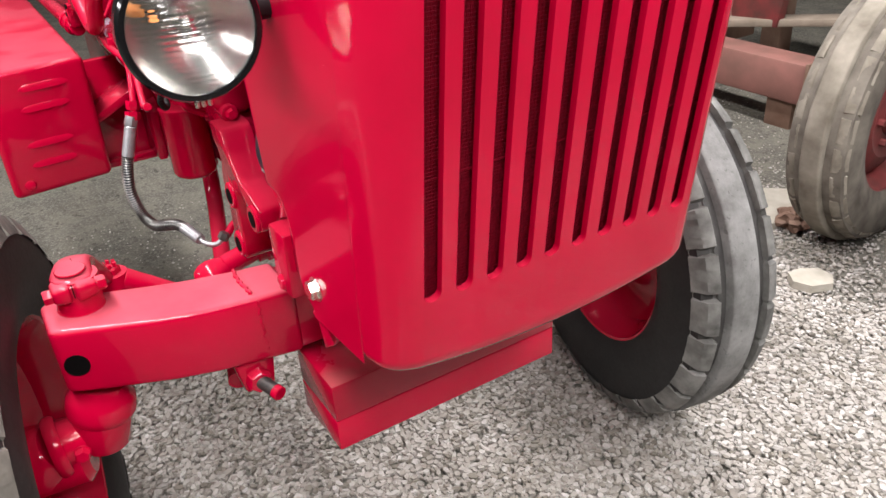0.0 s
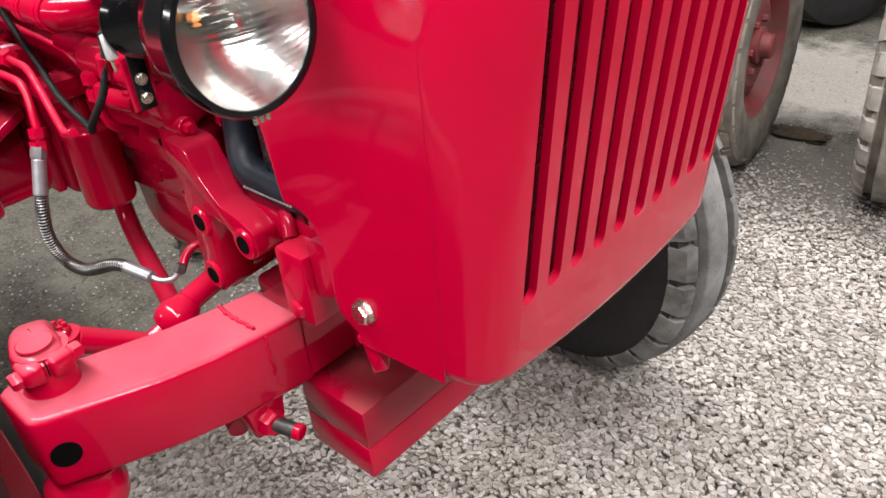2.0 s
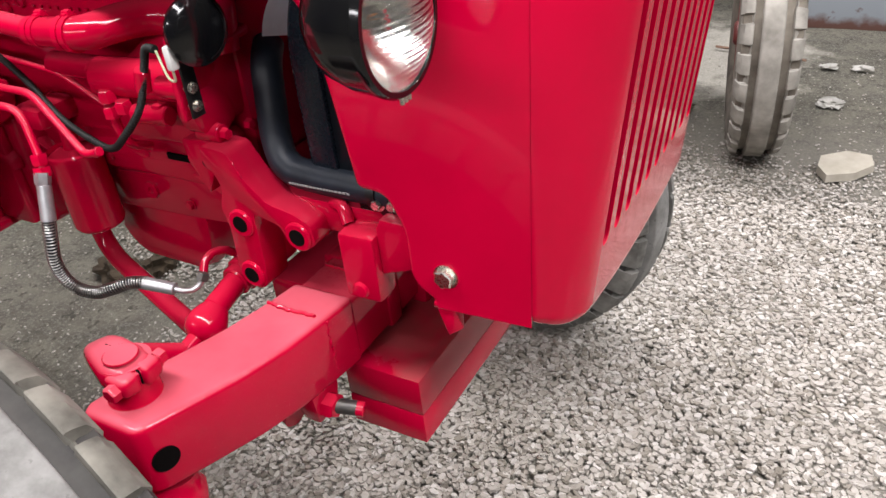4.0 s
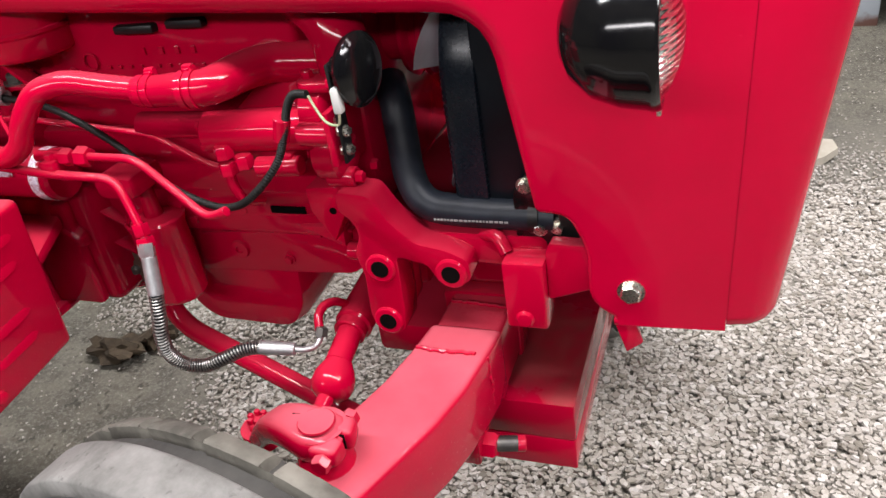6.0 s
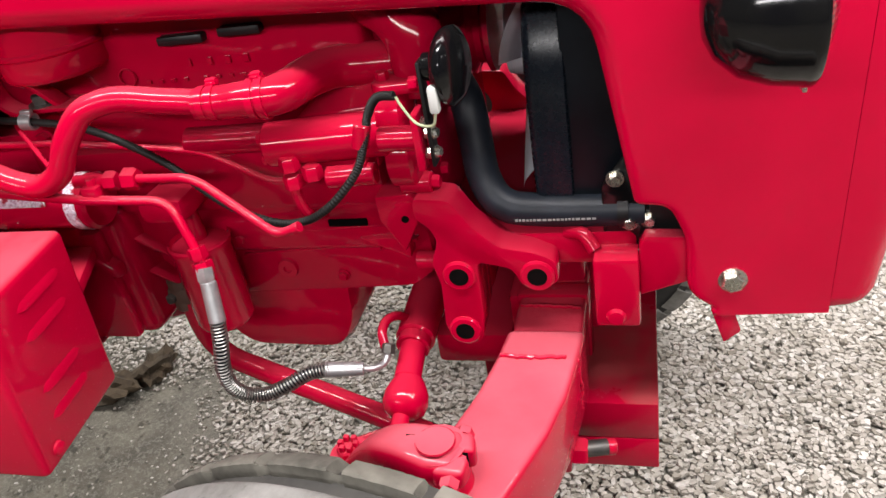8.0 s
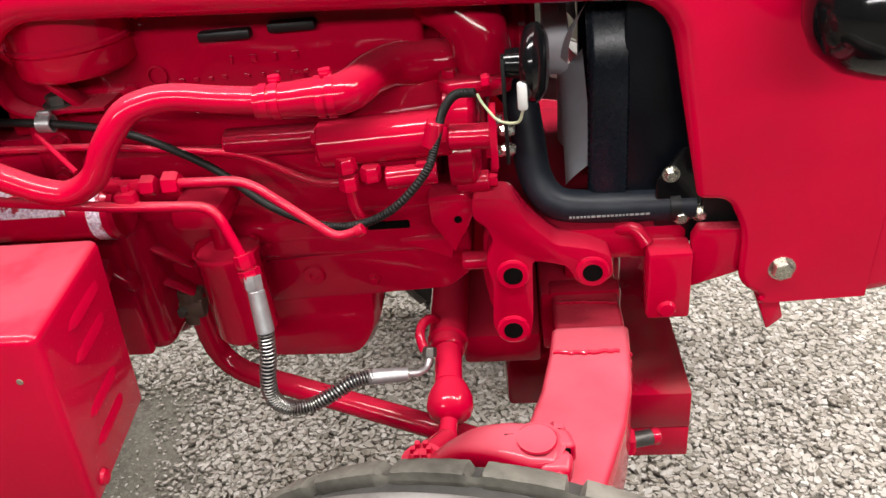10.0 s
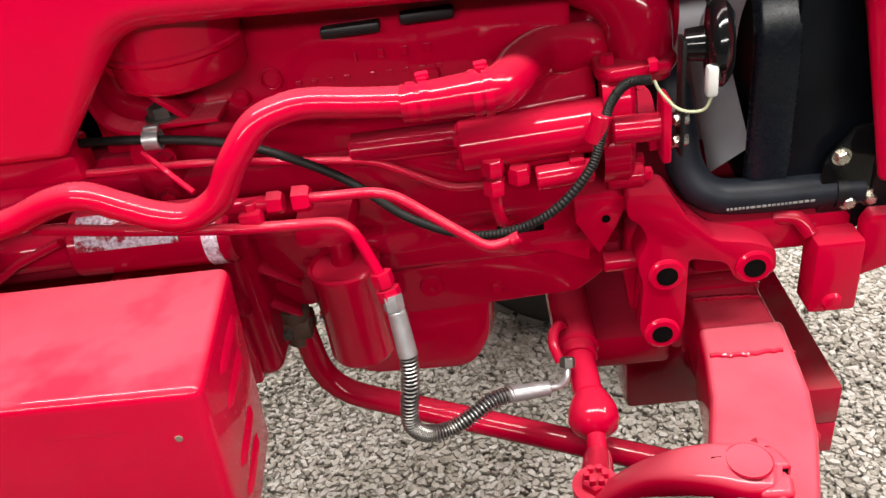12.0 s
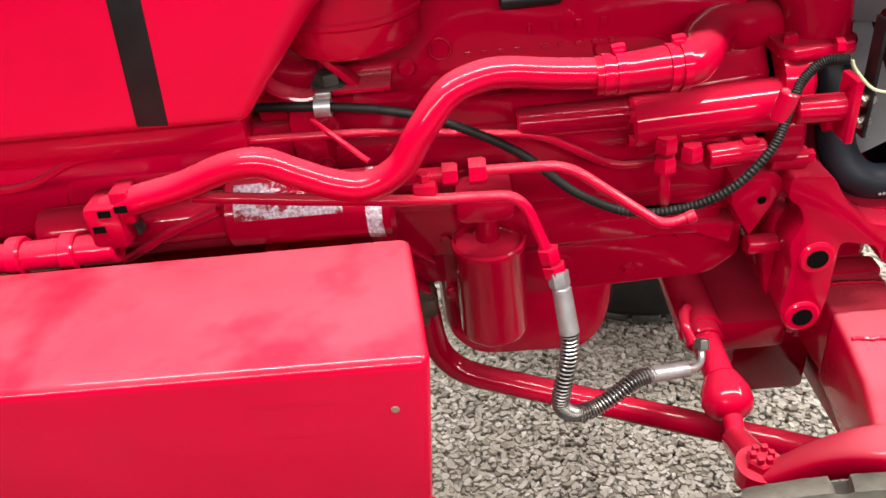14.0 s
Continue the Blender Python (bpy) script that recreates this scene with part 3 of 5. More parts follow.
def tread_mesh(lugs=28, wear=0.0, gap=3):
    """The wide middle rib and the notched shoulder ribs of a ribbed tyre."""
    rib = lathe([(-0.030, 0.350), (-0.0275, R_TYRE - 0.003), (-0.0255, R_TYRE - 0.001), (-0.021, R_TYRE), (0.021, R_TYRE), (0.0255, R_TYRE - 0.001), (0.0275, R_TYRE - 0.003), (0.030, 0.350)], (0, 0, 0), (0, 1, 0), 120)
    rng = random.Random(7)
    shoulders = []
    for sign in (-1, 1):
        bm = bmesh.new()
        n = lugs * 20
        cols = []
        for k in range(n):
            notch = k % 20 < gap
            a = 2 * math.pi * (k + 5 * sign) / n
            q = []
            for m, (y, r) in enumerate(((0.047, 0.350), (0.0500, R_TYRE - 0.005 - wear), (0.0525, R_TYRE - 0.004 - wear), (0.0600, R_TYRE - 0.006 - wear), (0.0715, R_TYRE - 0.012 - wear), (0.084, 0.334))):
                rr = r - rng.random() * 0.0010 - ((0.0, 0.006, 0.012, 0.015, 0.015, 0.0)[m] if notch else 0.0)
                yy = y + (0.003 if notch and m == 1 else 0.0) - (0.003 if notch and m > 3 else 0.0)
                q.append(bm.verts.new((rr * math.cos(a), sign * yy, rr * math.sin(a))))
            cols.append(q)
        for p, q in zip(cols, cols[1:] + cols[:1]):
            for i in range(5):
                bm.faces.new((p[i], p[i + 1], q[i + 1], q[i]))
        bmesh.ops.recalc_face_normals(bm, faces=bm.faces)
        shoulders.append(bm)
    return rib, shoulders


SHOULDER_PALE = plain("grey_shoulder_rubber", (0.05, 0.048, 0.042), (0.19, 0.186, 0.17), 0.9, scale=20, bump=0.6)


def rusty_top():
    """Red paint that has gone brown with dust and rust in broad patches."""
    n = Nodes("red_paint_with_rusty_dust")
    patch = n.ramp(n.noise(6.0, 6.0, 0.6), [(0.48, 0.0), (0.60, 1.0)])
    lying = n.ramp(n.up(), [(0.6, 0.0), (0.95, 1.0)])
    both = n.math("MULTIPLY", patch, lying)
    n.set(Base_Color=n.mix(n.math("MULTIPLY", both, 0.4), (0.33, 0.0008, 0.020), (0.14, 0.06, 0.045)))
    n.set(Roughness=n.math("ADD", n.math("MULTIPLY", both, 0.5), 0.2), Specular_IOR_Level=0.3, Coat_Weight=0.15)
    n.bump(n.noise(70.0, 4.0), 0.25, 0.001)
    return n.mat


PAINT_RUSTY = rusty_top()
RIM_PROFILE = [(-0.066, 0.222), (-0.070, 0.218), (-0.066, 0.208), (-0.050, 0.200), (-0.030, 0.186), (0.010, 0.184), (0.030, 0.190), (0.050, 0.200), (0.066, 0.208), (0.070, 0.218), (0.066, 0.222)]


def front_wheel(at, yaw, outer, parent, tread_mat, wall_mat, groove_mat, rim_mat, shoulder_mat, label, lean=0.0, wear=0.0, gap=3):
    """A ribbed front tyre on a dished rim; outer: the side (-1, 1) at which the dish bulges outwards."""
    wheel = part("front_wheel", lathe(TYRE_PROFILE, (0, 0, 0), (0, 1, 0), 96), wall_mat, parent, label)
    wheel.data.materials.append(groove_mat)
    for f in wheel.data.polygons:
        c = f.center
        if math.hypot(c.x, c.z) > 0.345:
            f.material_index = 1
    wheel.matrix_world = pose(*at, lean, 0, yaw)
    rib, lugs = tread_mesh(28, wear, gap)
    part("tread", rib, tread_mat, wheel, "dust-covered middle rib", 40)
    for bm in lugs:
        part("shoulder_rib", bm, shoulder_mat, wheel, "notched dirty shoulder rib", 40)
    part("rim", lathe(RIM_PROFILE, (0, 0, 0), (0, 1, 0), 64), rim_mat, wheel, "red painted steel rim")
    part("disc", lathe([(outer * a, r) for a, r in ((0.0, 0.186), (0.012, 0.176), (0.030, 0.150), (0.040, 0.120), (0.034, 0.100), (0.034, 0.055), (0.030, 0.055), (0.030, 0.100), (0.034, 0.118), (0.022, 0.150), (0.004, 0.178), (-0.006, 0.186))], (0, 0, 0), (0, 1, 0), 48), rim_mat, wheel, "dished red wheel disc")
    part("hub", lathe([(outer * a, r) for a, r in ((-0.10, 0.0), (-0.10, 0.040), (-0.09, 0.052), (0.02, 0.056), (0.05, 0.054), (0.055, 0.040), (0.080, 0.036), (0.086, 0.028), (0.086, 0.0))], (0, 0, 0), (0, 1, 0), 32), rim_mat, wheel, "red wheel hub")
    for k in range(6):
        a = math.pi / 3 * k
        part("wheel_nut", hexagon((0.080 * math.cos(a), outer * 0.034, 0.080 * math.sin(a)), (0, outer, 0), 0.019, 0.016), rim_mat, wheel)
    return wheel


front_wheel((-0.490, -0.615, R_TYRE - 0.006), -12, -1, tractor, TREAD, SIDEWALL, CARCASS, PAINT, SHOULDER, "ribbed black front tyre with pale dust on red rim", 2.3)
front_wheel((-0.470, 0.572, R_TYRE - 0.006), -11, 1, tractor, TREAD, SIDEWALL, CARCASS, PAINT, SHOULDER_PALE, "ribbed black front tyre with pale dust on red rim")

# -- front axle --


def axle_arm(sign):
    """Outer axle arm: a box beam that widens and sweeps to the rear towards its end."""
    bm = bmesh.new()
    rings = []
    for y, xf, xr in ((0.207, -0.330, -0.428), (0.26, -0.335, -0.434), (0.33, -0.343, -0.447), (0.39, -0.357, -0.465), (0.45, -0.378, -0.486), (0.505, -0.398, -0.496), (0.521, -0.406, -0.488)):
        lift = 0.012 * (y - 0.2) / 0.3
        zt, zb = 0.604 + lift, 0.495 + 1.6 * lift
        rings.append([bm.verts.new(c) for c in ((xf, sign * y, zt), (xr, sign * y, zt), (xr, sign * y, zb), (xf, sign * y, zb))])
    for p, q in zip(rings, rings[1:]):
        for k in range(4):
            bm.faces.new((p[k], p[(k + 1) % 4], q[(k + 1) % 4], q[k]))
    bm.faces.new(rings[0][::-1])
    bm.faces.new(rings[-1])
    bmesh.ops.recalc_face_normals(bm, faces=bm.faces)
    return round_edges(bm, 0.009, 3, 40)


def blade(points, segs=20):
    """A cast lever: an oval section swept along points of (x, y, z, half width, half height)."""
    bm = bmesh.new()
    line = curve_points([p[:3] for p in points], 6)
    rings = []
    for i, p in enumerate(line):
        f = i / (len(line) - 1) * (len(points) - 1)
        k = min(int(f), len(points) - 2)
        w = points[k][3] + (points[k + 1][3] - points[k][3]) * (f - k)
        h = points[k][4] + (points[k + 1][4] - points[k][4]) * (f - k)
        d = (line[min(i + 1, len(line) - 1)] - line[max(i - 1, 0)]).normalized()
        side = Vector((d.y, -d.x, 0)).normalized()
        up = side.cross(d).normalized()
        ring = []
        for m in range(segs):
            a = 2 * math.pi * m / segs
            c, q = math.cos(a), math.sin(a)
            ring.append(bm.verts.new(p + side * w * math.copysign(abs(c) ** 0.6, c) + up * h * math.copysign(abs(q) ** 0.6, q)))
        rings.append(ring)
    for p, q in zip(rings, rings[1:]):
        for m in range(segs):
            bm.faces.new((p[m], p[(m + 1) % segs], q[(m + 1) % segs], q[m]))
    bm.faces.new(rings[0][::-1])
    bm.faces.new(rings[-1])
    bmesh.ops.recalc_face_normals(bm, faces=bm.faces)
    return bm


def weld(points, r=0.0022, seed=1):
    """An uneven hand-laid weld bead."""
    wob = random.Random(seed)
    line = curve_points(points, 10)
    return pipe([p + Vector((wob.uniform(-1, 1), wob.uniform(-1, 1), wob.uniform(-0.5, 0.5))) * 0.0012 for p in line], r, 8)


def axle_side(sign):
    arm = part("axle_arm", axle_arm(sign), PAINT_ARM, tractor, "red box-section axle arm dusty on top")
    part("arm_bore", lathe([(0, 0), (0, 0.0165), (0.004, 0.0165), (0.004, 0)], (-0.3985, sign * 0.499, 0.562), (1, 0.36 * sign, 0), 28), HOLE_SHADE, arm, "black disc for the shade in a round bore")
    part("weld_seam", weld([(-0.428, sign * 0.264, 0.608), (-0.400, sign * 0.268, 0.609), (-0.350, sign * 0.266, 0.608)], 0.0026, 3), PAINT_DUSTY, arm, "uneven weld bead")
    part("weld_seam", weld([(-0.336, sign * 0.262, 0.600), (-0.3345, sign * 0.262, 0.56), (-0.336, sign * 0.260, 0.52)], 0.0018, 5), PAINT_DUSTY, arm)
    # kingpin, leaning outwards below, with the clamped lever on top and the knuckle under the arm
    kx, ky = -0.455, sign * 0.470
    pin = part("kingpin", lathe([(0.0, 0.0), (0.0, 0.036), (0.004, 0.036), (0.007, 0.0325), (0.011, 0.0305), (0.040, 0.0295), (0.058, 0.0295), (0.060, 0.0)], (kx, ky, 0.606), (0, -0.06 * sign, 1), 32), PAINT_ARM, tractor, "dusty red kingpin boss")
    head = part("steering_lever", blade([(kx + 0.030, ky + sign * 0.004, 0.648, 0.012, 0.012), (kx + 0.016, ky + sign * 0.002, 0.650, 0.026, 0.018), (kx - 0.004, ky, 0.652, 0.029, 0.020), (kx - 0.030, ky - sign * 0.006, 0.653, 0.025, 0.020), (kx - 0.058, ky - sign * 0.016, 0.643, 0.021, 0.018), (kx - 0.086, ky - sign * 0.030, 0.618, 0.018, 0.015), (kx - 0.110, ky - sign * 0.042, 0.590, 0.016, 0.012), (kx - 0.122, ky - sign * 0.048, 0.578, 0.013, 0.009)]), PAINT_ARM, pin, "dusty red cast steering lever clamped on the kingpin")
    part("pin_top", lathe([(0, 0), (0, 0.0195), (0.0022, 0.0190), (0.003, 0)], (kx + 0.001, ky, 0.6712), (0.02, 0, 1), 32), PAINT_ARM, head)
    part("pin_groove", lathe([(0, 0.0197), (0, 0.0204), (0.0010, 0.0204), (0.0010, 0.0197)], (kx + 0.001, ky, 0.6716), (0.02, 0, 1), 36, True), PAINT_ROUGH, head, "dark red groove round the pin")
    part("clamp_slit", box(kx + 0.020, kx + 0.0330, ky + sign * 0.0055 - 0.0006, ky + sign * 0.0055 + 0.0006, 0.645, 0.6640, 0), HOLE_SHADE, head, "black strip for the shade in the clamp slit")
    part("clamp_slit", box(kx - 0.030, kx - 0.021, ky - sign * 0.006 - 0.0008, ky - sign * 0.006 + 0.0008, 0.660, 0.6734, 0), HOLE_SHADE, head, "black strip for the shade in the clamp slit")
    part("clamp_lug", hull([(kx + dx, ky + sign * dy, z) for dx, dy, z in ((0.006, 0.008, 0.636), (0.036, 0.008, 0.638), (0.006, 0.008, 0.668), (0.036, 0.008, 0.665), (0.000, 0.032, 0.638), (0.032, 0.032, 0.640), (0.000, 0.032, 0.664), (0.032, 0.032, 0.661))], 0.007, 3), PAINT_ARM, head, "clamp lug")
    part("clamp_lug", hull([(kx + dx, ky - sign * dy, z) for dx, dy, z in ((0.008, -0.003, 0.636), (0.040, -0.003, 0.638), (0.008, -0.003, 0.668), (0.040, -0.003, 0.665), (0.006, 0.026, 0.638), (0.034, 0.026, 0.640), (0.006, 0.026, 0.664), (0.034, 0.026, 0.661))], 0.007, 3), PAINT_ARM, head, "clamp lug")
    part("clamp_bolt", hexagon((kx + 0.019, ky + sign * 0.031, 0.651), (0, sign, 0), 0.018, 0.011, 0.0), PAINT_ARM, head, "clamp bolt head")
    part("clamp_nut", hexagon((kx + 0.021, ky - sign * 0.025, 0.651), (0, -sign, 0), 0.018, 0.012, 0.011), PAINT_ARM, head)
    for k in range(4):
        part("cast_mark", box(kx - 0.062 + 0.006 * k, kx - 0.0595 + 0.006 * k, ky - sign * 0.017 - 0.004, ky - sign * 0.017 + 0.004, 0.6580 + 0.0022 * k, 0.6605 + 0.0022 * k, 0.0006), PAINT_ARM, head)
    lean = Vector((0.0, sign * 0.22, -1.0)).normalized()
    part("knuckle", lathe([(0.0, 0.0), (0.0, 0.038), (0.012, 0.041), (0.020, 0.047), (0.042, 0.0495), (0.052, 0.047), (0.058, 0.042), (0.100, 0.040), (0.108, 0.034), (0.109, 0.0)], (-0.449, sign * 0.478, 0.492), lean, 36), PAINT, tractor, "red steering knuckle")
    part("knuckle_neck", rod((-0.449, sign * 0.500, 0.412), (-0.455, sign * 0.556, 0.405), 0.032, 0.036, 26), PAINT, tractor)
    part("knuckle_flange", lathe([(0, 0), (0, 0.044), (0.005, 0.0475), (0.014, 0.0475), (0.019, 0.044), (0.019, 0)], (-0.455, sign * 0.550, 0.406), (0, sign, -0.06), 36), PAINT, tractor, "red round flange")
    part("stub_axle", rod((-0.455, sign * 0.56, 0.405), (-0.470, sign * 0.60, 0.380), 0.042, 0.050, 26), PAINT, tractor)
    part("knuckle_bolt", hexagon((-0.408, sign * 0.530, 0.414), (1, sign * 0.2, 0), 0.019, 0.012, 0.012), PAINT, tractor)


axle_side(-1)
axle_side(1)
part("axle_beam", box(-0.424, -0.334, -0.235, 0.235, 0.498, 0.598, 0.008, 3), PAINT_DUSTY, tractor, "red centre beam of the front axle")
for sign in (-1, 1):
    lug = part("axle_lug", hull([(x, sign * y, z) for x, y, z in ((-0.385, 0.25, 0.50), (-0.345, 0.25, 0.50), (-0.385, 0.31, 0.50), (-0.345, 0.31, 0.50), (-0.38, 0.255, 0.445), (-0.35, 0.255, 0.445), (-0.38, 0.300, 0.445), (-0.35, 0.300, 0.445))], 0.006), PAINT, tractor, "red lug under the axle")
    part("stop_nut", hexagon((-0.350, sign * 0.282, 0.470), (1, 0, 0), 0.032, 0.020, 0.0), PAINT, lug, "red lock nut")
    part("stop_bolt", rod((-0.335, sign * 0.280, 0.470), (-0.306, sign * 0.269, 0.465), 0.0105, segs=16), DARK_STEEL, lug, "dark threaded stop bolt")
    part("bolt_tip", rod((-0.309, sign * 0.270, 0.4655), (-0.298, sign * 0.266, 0.4635), 0.011, segs=16), PAINT, lug, "red painted bolt end")

for sign in (-1, 1):
    part("beam_weld", weld([(-0.418, sign * 0.150, 0.599), (-0.38, sign * 0.153, 0.600), (-0.340, sign * 0.156, 0.599)], 0.0024, 8), PAINT_DUSTY, tractor, "weld bead across the beam")
    part("beam_collar", box(-0.428, -0.330, min(sign * 0.10, sign * 0.132), max(sign * 0.10, sign * 0.132), 0.494, 0.603, 0.006), PAINT_CAST_SHADED, tractor)

# -- cross bar of two slabs under the nose --
bar = part("weight_bar", box(-0.37, -0.244, -0.209, 0.190, 0.4195, 0.482, 0.0025), PAINT_RUSTY, tractor, "red cross bar of two stacked steel slabs")
part("lower_slab", box(-0.37, -0.2445, -0.209, 0.190, 0.365, 0.4187, 0.0025), PAINT, bar)
part("bar_post", box(-0.36, -0.32, -0.05, 0.05, 0.480, 0.60, 0.01), PAINT_CAST_SHADED, tractor)

# -- side brackets that carry the axle --
BRACKET = [(-0.500, 0.772), (-0.514, 0.782), (-0.514, 0.810), (-0.470, 0.806), (-0.450, 0.772), (-0.420, 0.742), (-0.380, 0.734), (-0.355, 0.722), (-0.353, 0.694), (-0.372, 0.682), (-0.396, 0.686), (-0.408, 0.712), (-0.448, 0.722), (-0.450, 0.640), (-0.455, 0.606), (-0.470, 0.597), (-0.490, 0.602), (-0.501, 0.626), (-0.497, 0.690), (-0.504, 0.722), (-0.492, 0.752)]
for sign in (-1, 1):
    bracket = part("axle_bracket", plate(rounded(BRACKET, 0.008, 3), -0.232, 0.046, 0.004), PAINT_CAST_SHADED, tractor, "red cast bracket with round bores shaded black")
    part("bracket_web", plate(rounded([(-0.506, 0.742), (-0.450, 0.742), (-0.452, 0.622), (-0.478, 0.602), (-0.504, 0.622), (-0.512, 0.680)], 0.012, 4), -0.188, 0.030, 0.005), PAINT_CAST_SHADED, bracket)
    for x, z in ((-0.472, 0.704), (-0.378, 0.703), (-0.476, 0.622)):
        part("boss", lathe([(0, 0.0), (0, 0.0205), (0.008, 0.0205), (0.010, 0.018), (0.010, 0.0)], (x, -0.226, z), (0, -1, 0), 28), PAINT, bracket)
        part("bore", lathe([(0, 0), (0, 0.0122), (0.0035, 0.0118), (0.0035, 0)], (x, -0.2335, z), (0, -1, 0), 24), HOLE_SHADE, bracket, "black disc for the shade in a bolt recess")
    if sign > 0:
        bracket.matrix_world = Matrix.Scale(-1, 4, (0, 1, 0))
support = part("support_casting", box(-0.50, -0.262, -0.200, 0.200, 0.694, 0.742, 0.012), PAINT_CAST_SHADED, tractor, "red front support casting")
part("casting_web", box(-0.49, -0.46, -0.12, 0.12, 0.60, 0.692, 0.01), PAINT_CAST_SHADED, support)
part("casting_web", box(-0.405, -0.335, -0.095, 0.095, 0.595, 0.692, 0.01), PAINT_CAST_SHADED, support)
part("casting_ridge", pipe([(-0.345, -0.19, 0.736), (-0.325, -0.20, 0.738), (-0.312, -0.21, 0.722)], 0.009, 12), PAINT_CAST_SHADED, support)
part("side_plate", box(-0.314, -0.262, -0.236, -0.195, 0.630, 0.724, 0.005), PAINT, tractor, "red upright side plate")
part("side_plate", box(-0.314, -0.262, 0.195, 0.236, 0.630, 0.724, 0.005), PAINT, tractor, "red upright side plate")
part("plate_bolt", lathe([(0, 0), (0, 0.012), (0.004, 0.009), (0.005, 0)], (-0.29, -0.236, 0.645), (0, -1, 0), 18), PAINT, tractor)
part("bonnet_arm", hull([(-0.262, y, z) for y in (-0.225, -0.205) for z in (0.668, 0.735)] + [(-0.200, y, z) for y in (-0.228, -0.208) for z in (0.692, 0.748)] + [(-0.255, y, 0.748) for y in (-0.225, -0.205)], 0.003), PAINT_DUSTY, tractor, "red arm holding the bonnet")

# -- radiator, shroud, fan --
shroud = part("radiator_shroud", box(-0.338, -0.25, -0.182, -0.170, 0.745, 1.12, 0.004), SHROUD, tractor, "black radiator shroud")


part("shroud_wall", box(-0.362, -0.25, 0.170, 0.182, 0.745, 1.12, 0.004), SHROUD, shroud)
part("shroud_back", box(-0.30, -0.262, -0.17, 0.17, 0.757, 1.107, 0.0), SHROUD, shroud)
part("shroud_floor", box(-0.362, -0.262, -0.170, 0.170, 0.742, 0.756, 0.003), SHROUD, shroud)
part("shroud_roof", box(-0.362, -0.262, -0.170, 0.170, 1.108, 1.122, 0.003), SHROUD, shroud)


def cowl_band():
    """The rounded rear edge of the shroud; above it leans in round the fan."""
    bm = bmesh.new()
    side = [(-0.181, 0.750), (-0.183, 0.80), (-0.184, 0.89), (-0.183, 0.925), (-0.178, 0.952), (-0.166, 0.980), (-0.146, 1.010), (-0.116, 1.040)]
    line = curve_points([(0, y, z) for y, z in side], 5)
    rings = []
    for i, p in enumerate(line):
        a = (line[min(i + 1, len(line) - 1)] - line[max(i - 1, 0)]).normalized()
        out = Vector((0, -a.z, a.y))
        ring = []
        for x, d in ((-0.333, -0.004), (-0.333, 0.0), (-0.335, 0.003), (-0.369, 0.003), (-0.375, 0.0), (-0.378, -0.006), (-0.376, -0.014), (-0.372, -0.018)):
            q = p + out * d
            ring.append(bm.verts.new((x, q.y, q.z)))
        rings.append(ring)
    for p, q in zip(rings, rings[1:]):
        for k in range(7):
            bm.faces.new((p[k], p[k + 1], q[k + 1], q[k]))
    return bm


part("shroud_band", cowl_band(), COWL, shroud, "rounded black shroud edge", 50)
part("shroud_plate", plate(rounded([(-0.302, 0.715), (-0.302, 0.80), (-0.272, 0.84), (-0.24, 0.84), (-0.20, 0.815), (-0.19, 0.78), (-0.19, 0.715)], 0.008), -0.196, 0.006, 0.002), BLACK, tractor, "black mounting plate")
part("radiator_core", box(-0.25, -0.08, -0.20, 0.20, 0.74, 1.15, 0.004), BLACK_MATT, tractor)
for x, z, s in ((-0.272, 0.752, 0.012), (-0.250, 0.754, 0.011), (-0.286, 0.808, 0.013)):
    bolt((x, -0.198, z), (0, -1, 0), s, 0.008, 0.010, tractor, label="zinc-plated bolt on the black plate", name="plate_screw")


def fan_blade(k):
    """A broad pitched blade; its angle runs from the tractor's right upwards."""
    a = radians(-40.5 + 60 * k)
    out, round_ = Vector((0, -math.cos(a), math.sin(a))), Vector((0, math.sin(a), math.cos(a)))
    bm = bmesh.new()
    grid = []
    for i in range(9):
        f = i / 8
        r, half = 0.045 + 0.151 * f, 0.030 + 0.008 * f
        pitch = radians(27 - 4 * f)
        row = []
        for j in range(7):
            c = (j / 3 - 1) * half
            row.append(bm.verts.new(Vector((-0.386 + c * math.sin(pitch) - 0.006 * (1 - (j / 3 - 1) ** 2), 0, 0.915)) + out * (math.sqrt(max(r * r - (c * math.cos(pitch)) ** 2, 0.0009))) + round_ * c * math.cos(pitch)))
        grid.append(row)
    for p, q in zip(grid, grid[1:]):
        for j in range(6):
            bm.faces.new((p[j], p[j + 1], q[j + 1], q[j]))
    bmesh.ops.solidify(bm, geom=bm.faces[:], thickness=0.003)
    return bm


fan = part("fan", lathe([(0, 0), (0, 0.045), (0.03, 0.05), (0.035, 0.0)], (-0.420, 0, 0.915), (1, 0, 0), 24), FAN_GREY, tractor, "grey plastic cooling fan")
for k in range(6):
    part("fan_blade", fan_blade(k), FAN_GREY, fan)
part("fan_pulley", lathe([(0, 0), (0, 0.058), (0.006, 0.060), (0.012, 0.048), (0.020, 0.048), (0.026, 0.060), (0.032, 0.058), (0.032, 0.0)], (-0.462, -0.03, 0.945), (1, 0, 0), 32), PAINT_CAST_SHADED, tractor, "red belt pulley")
part("water_pump", rod((-0.53, -0.03, 0.945), (-0.44, -0.03, 0.945), 0.04, segs=24), PAINT_CAST_SHADED, tractor)

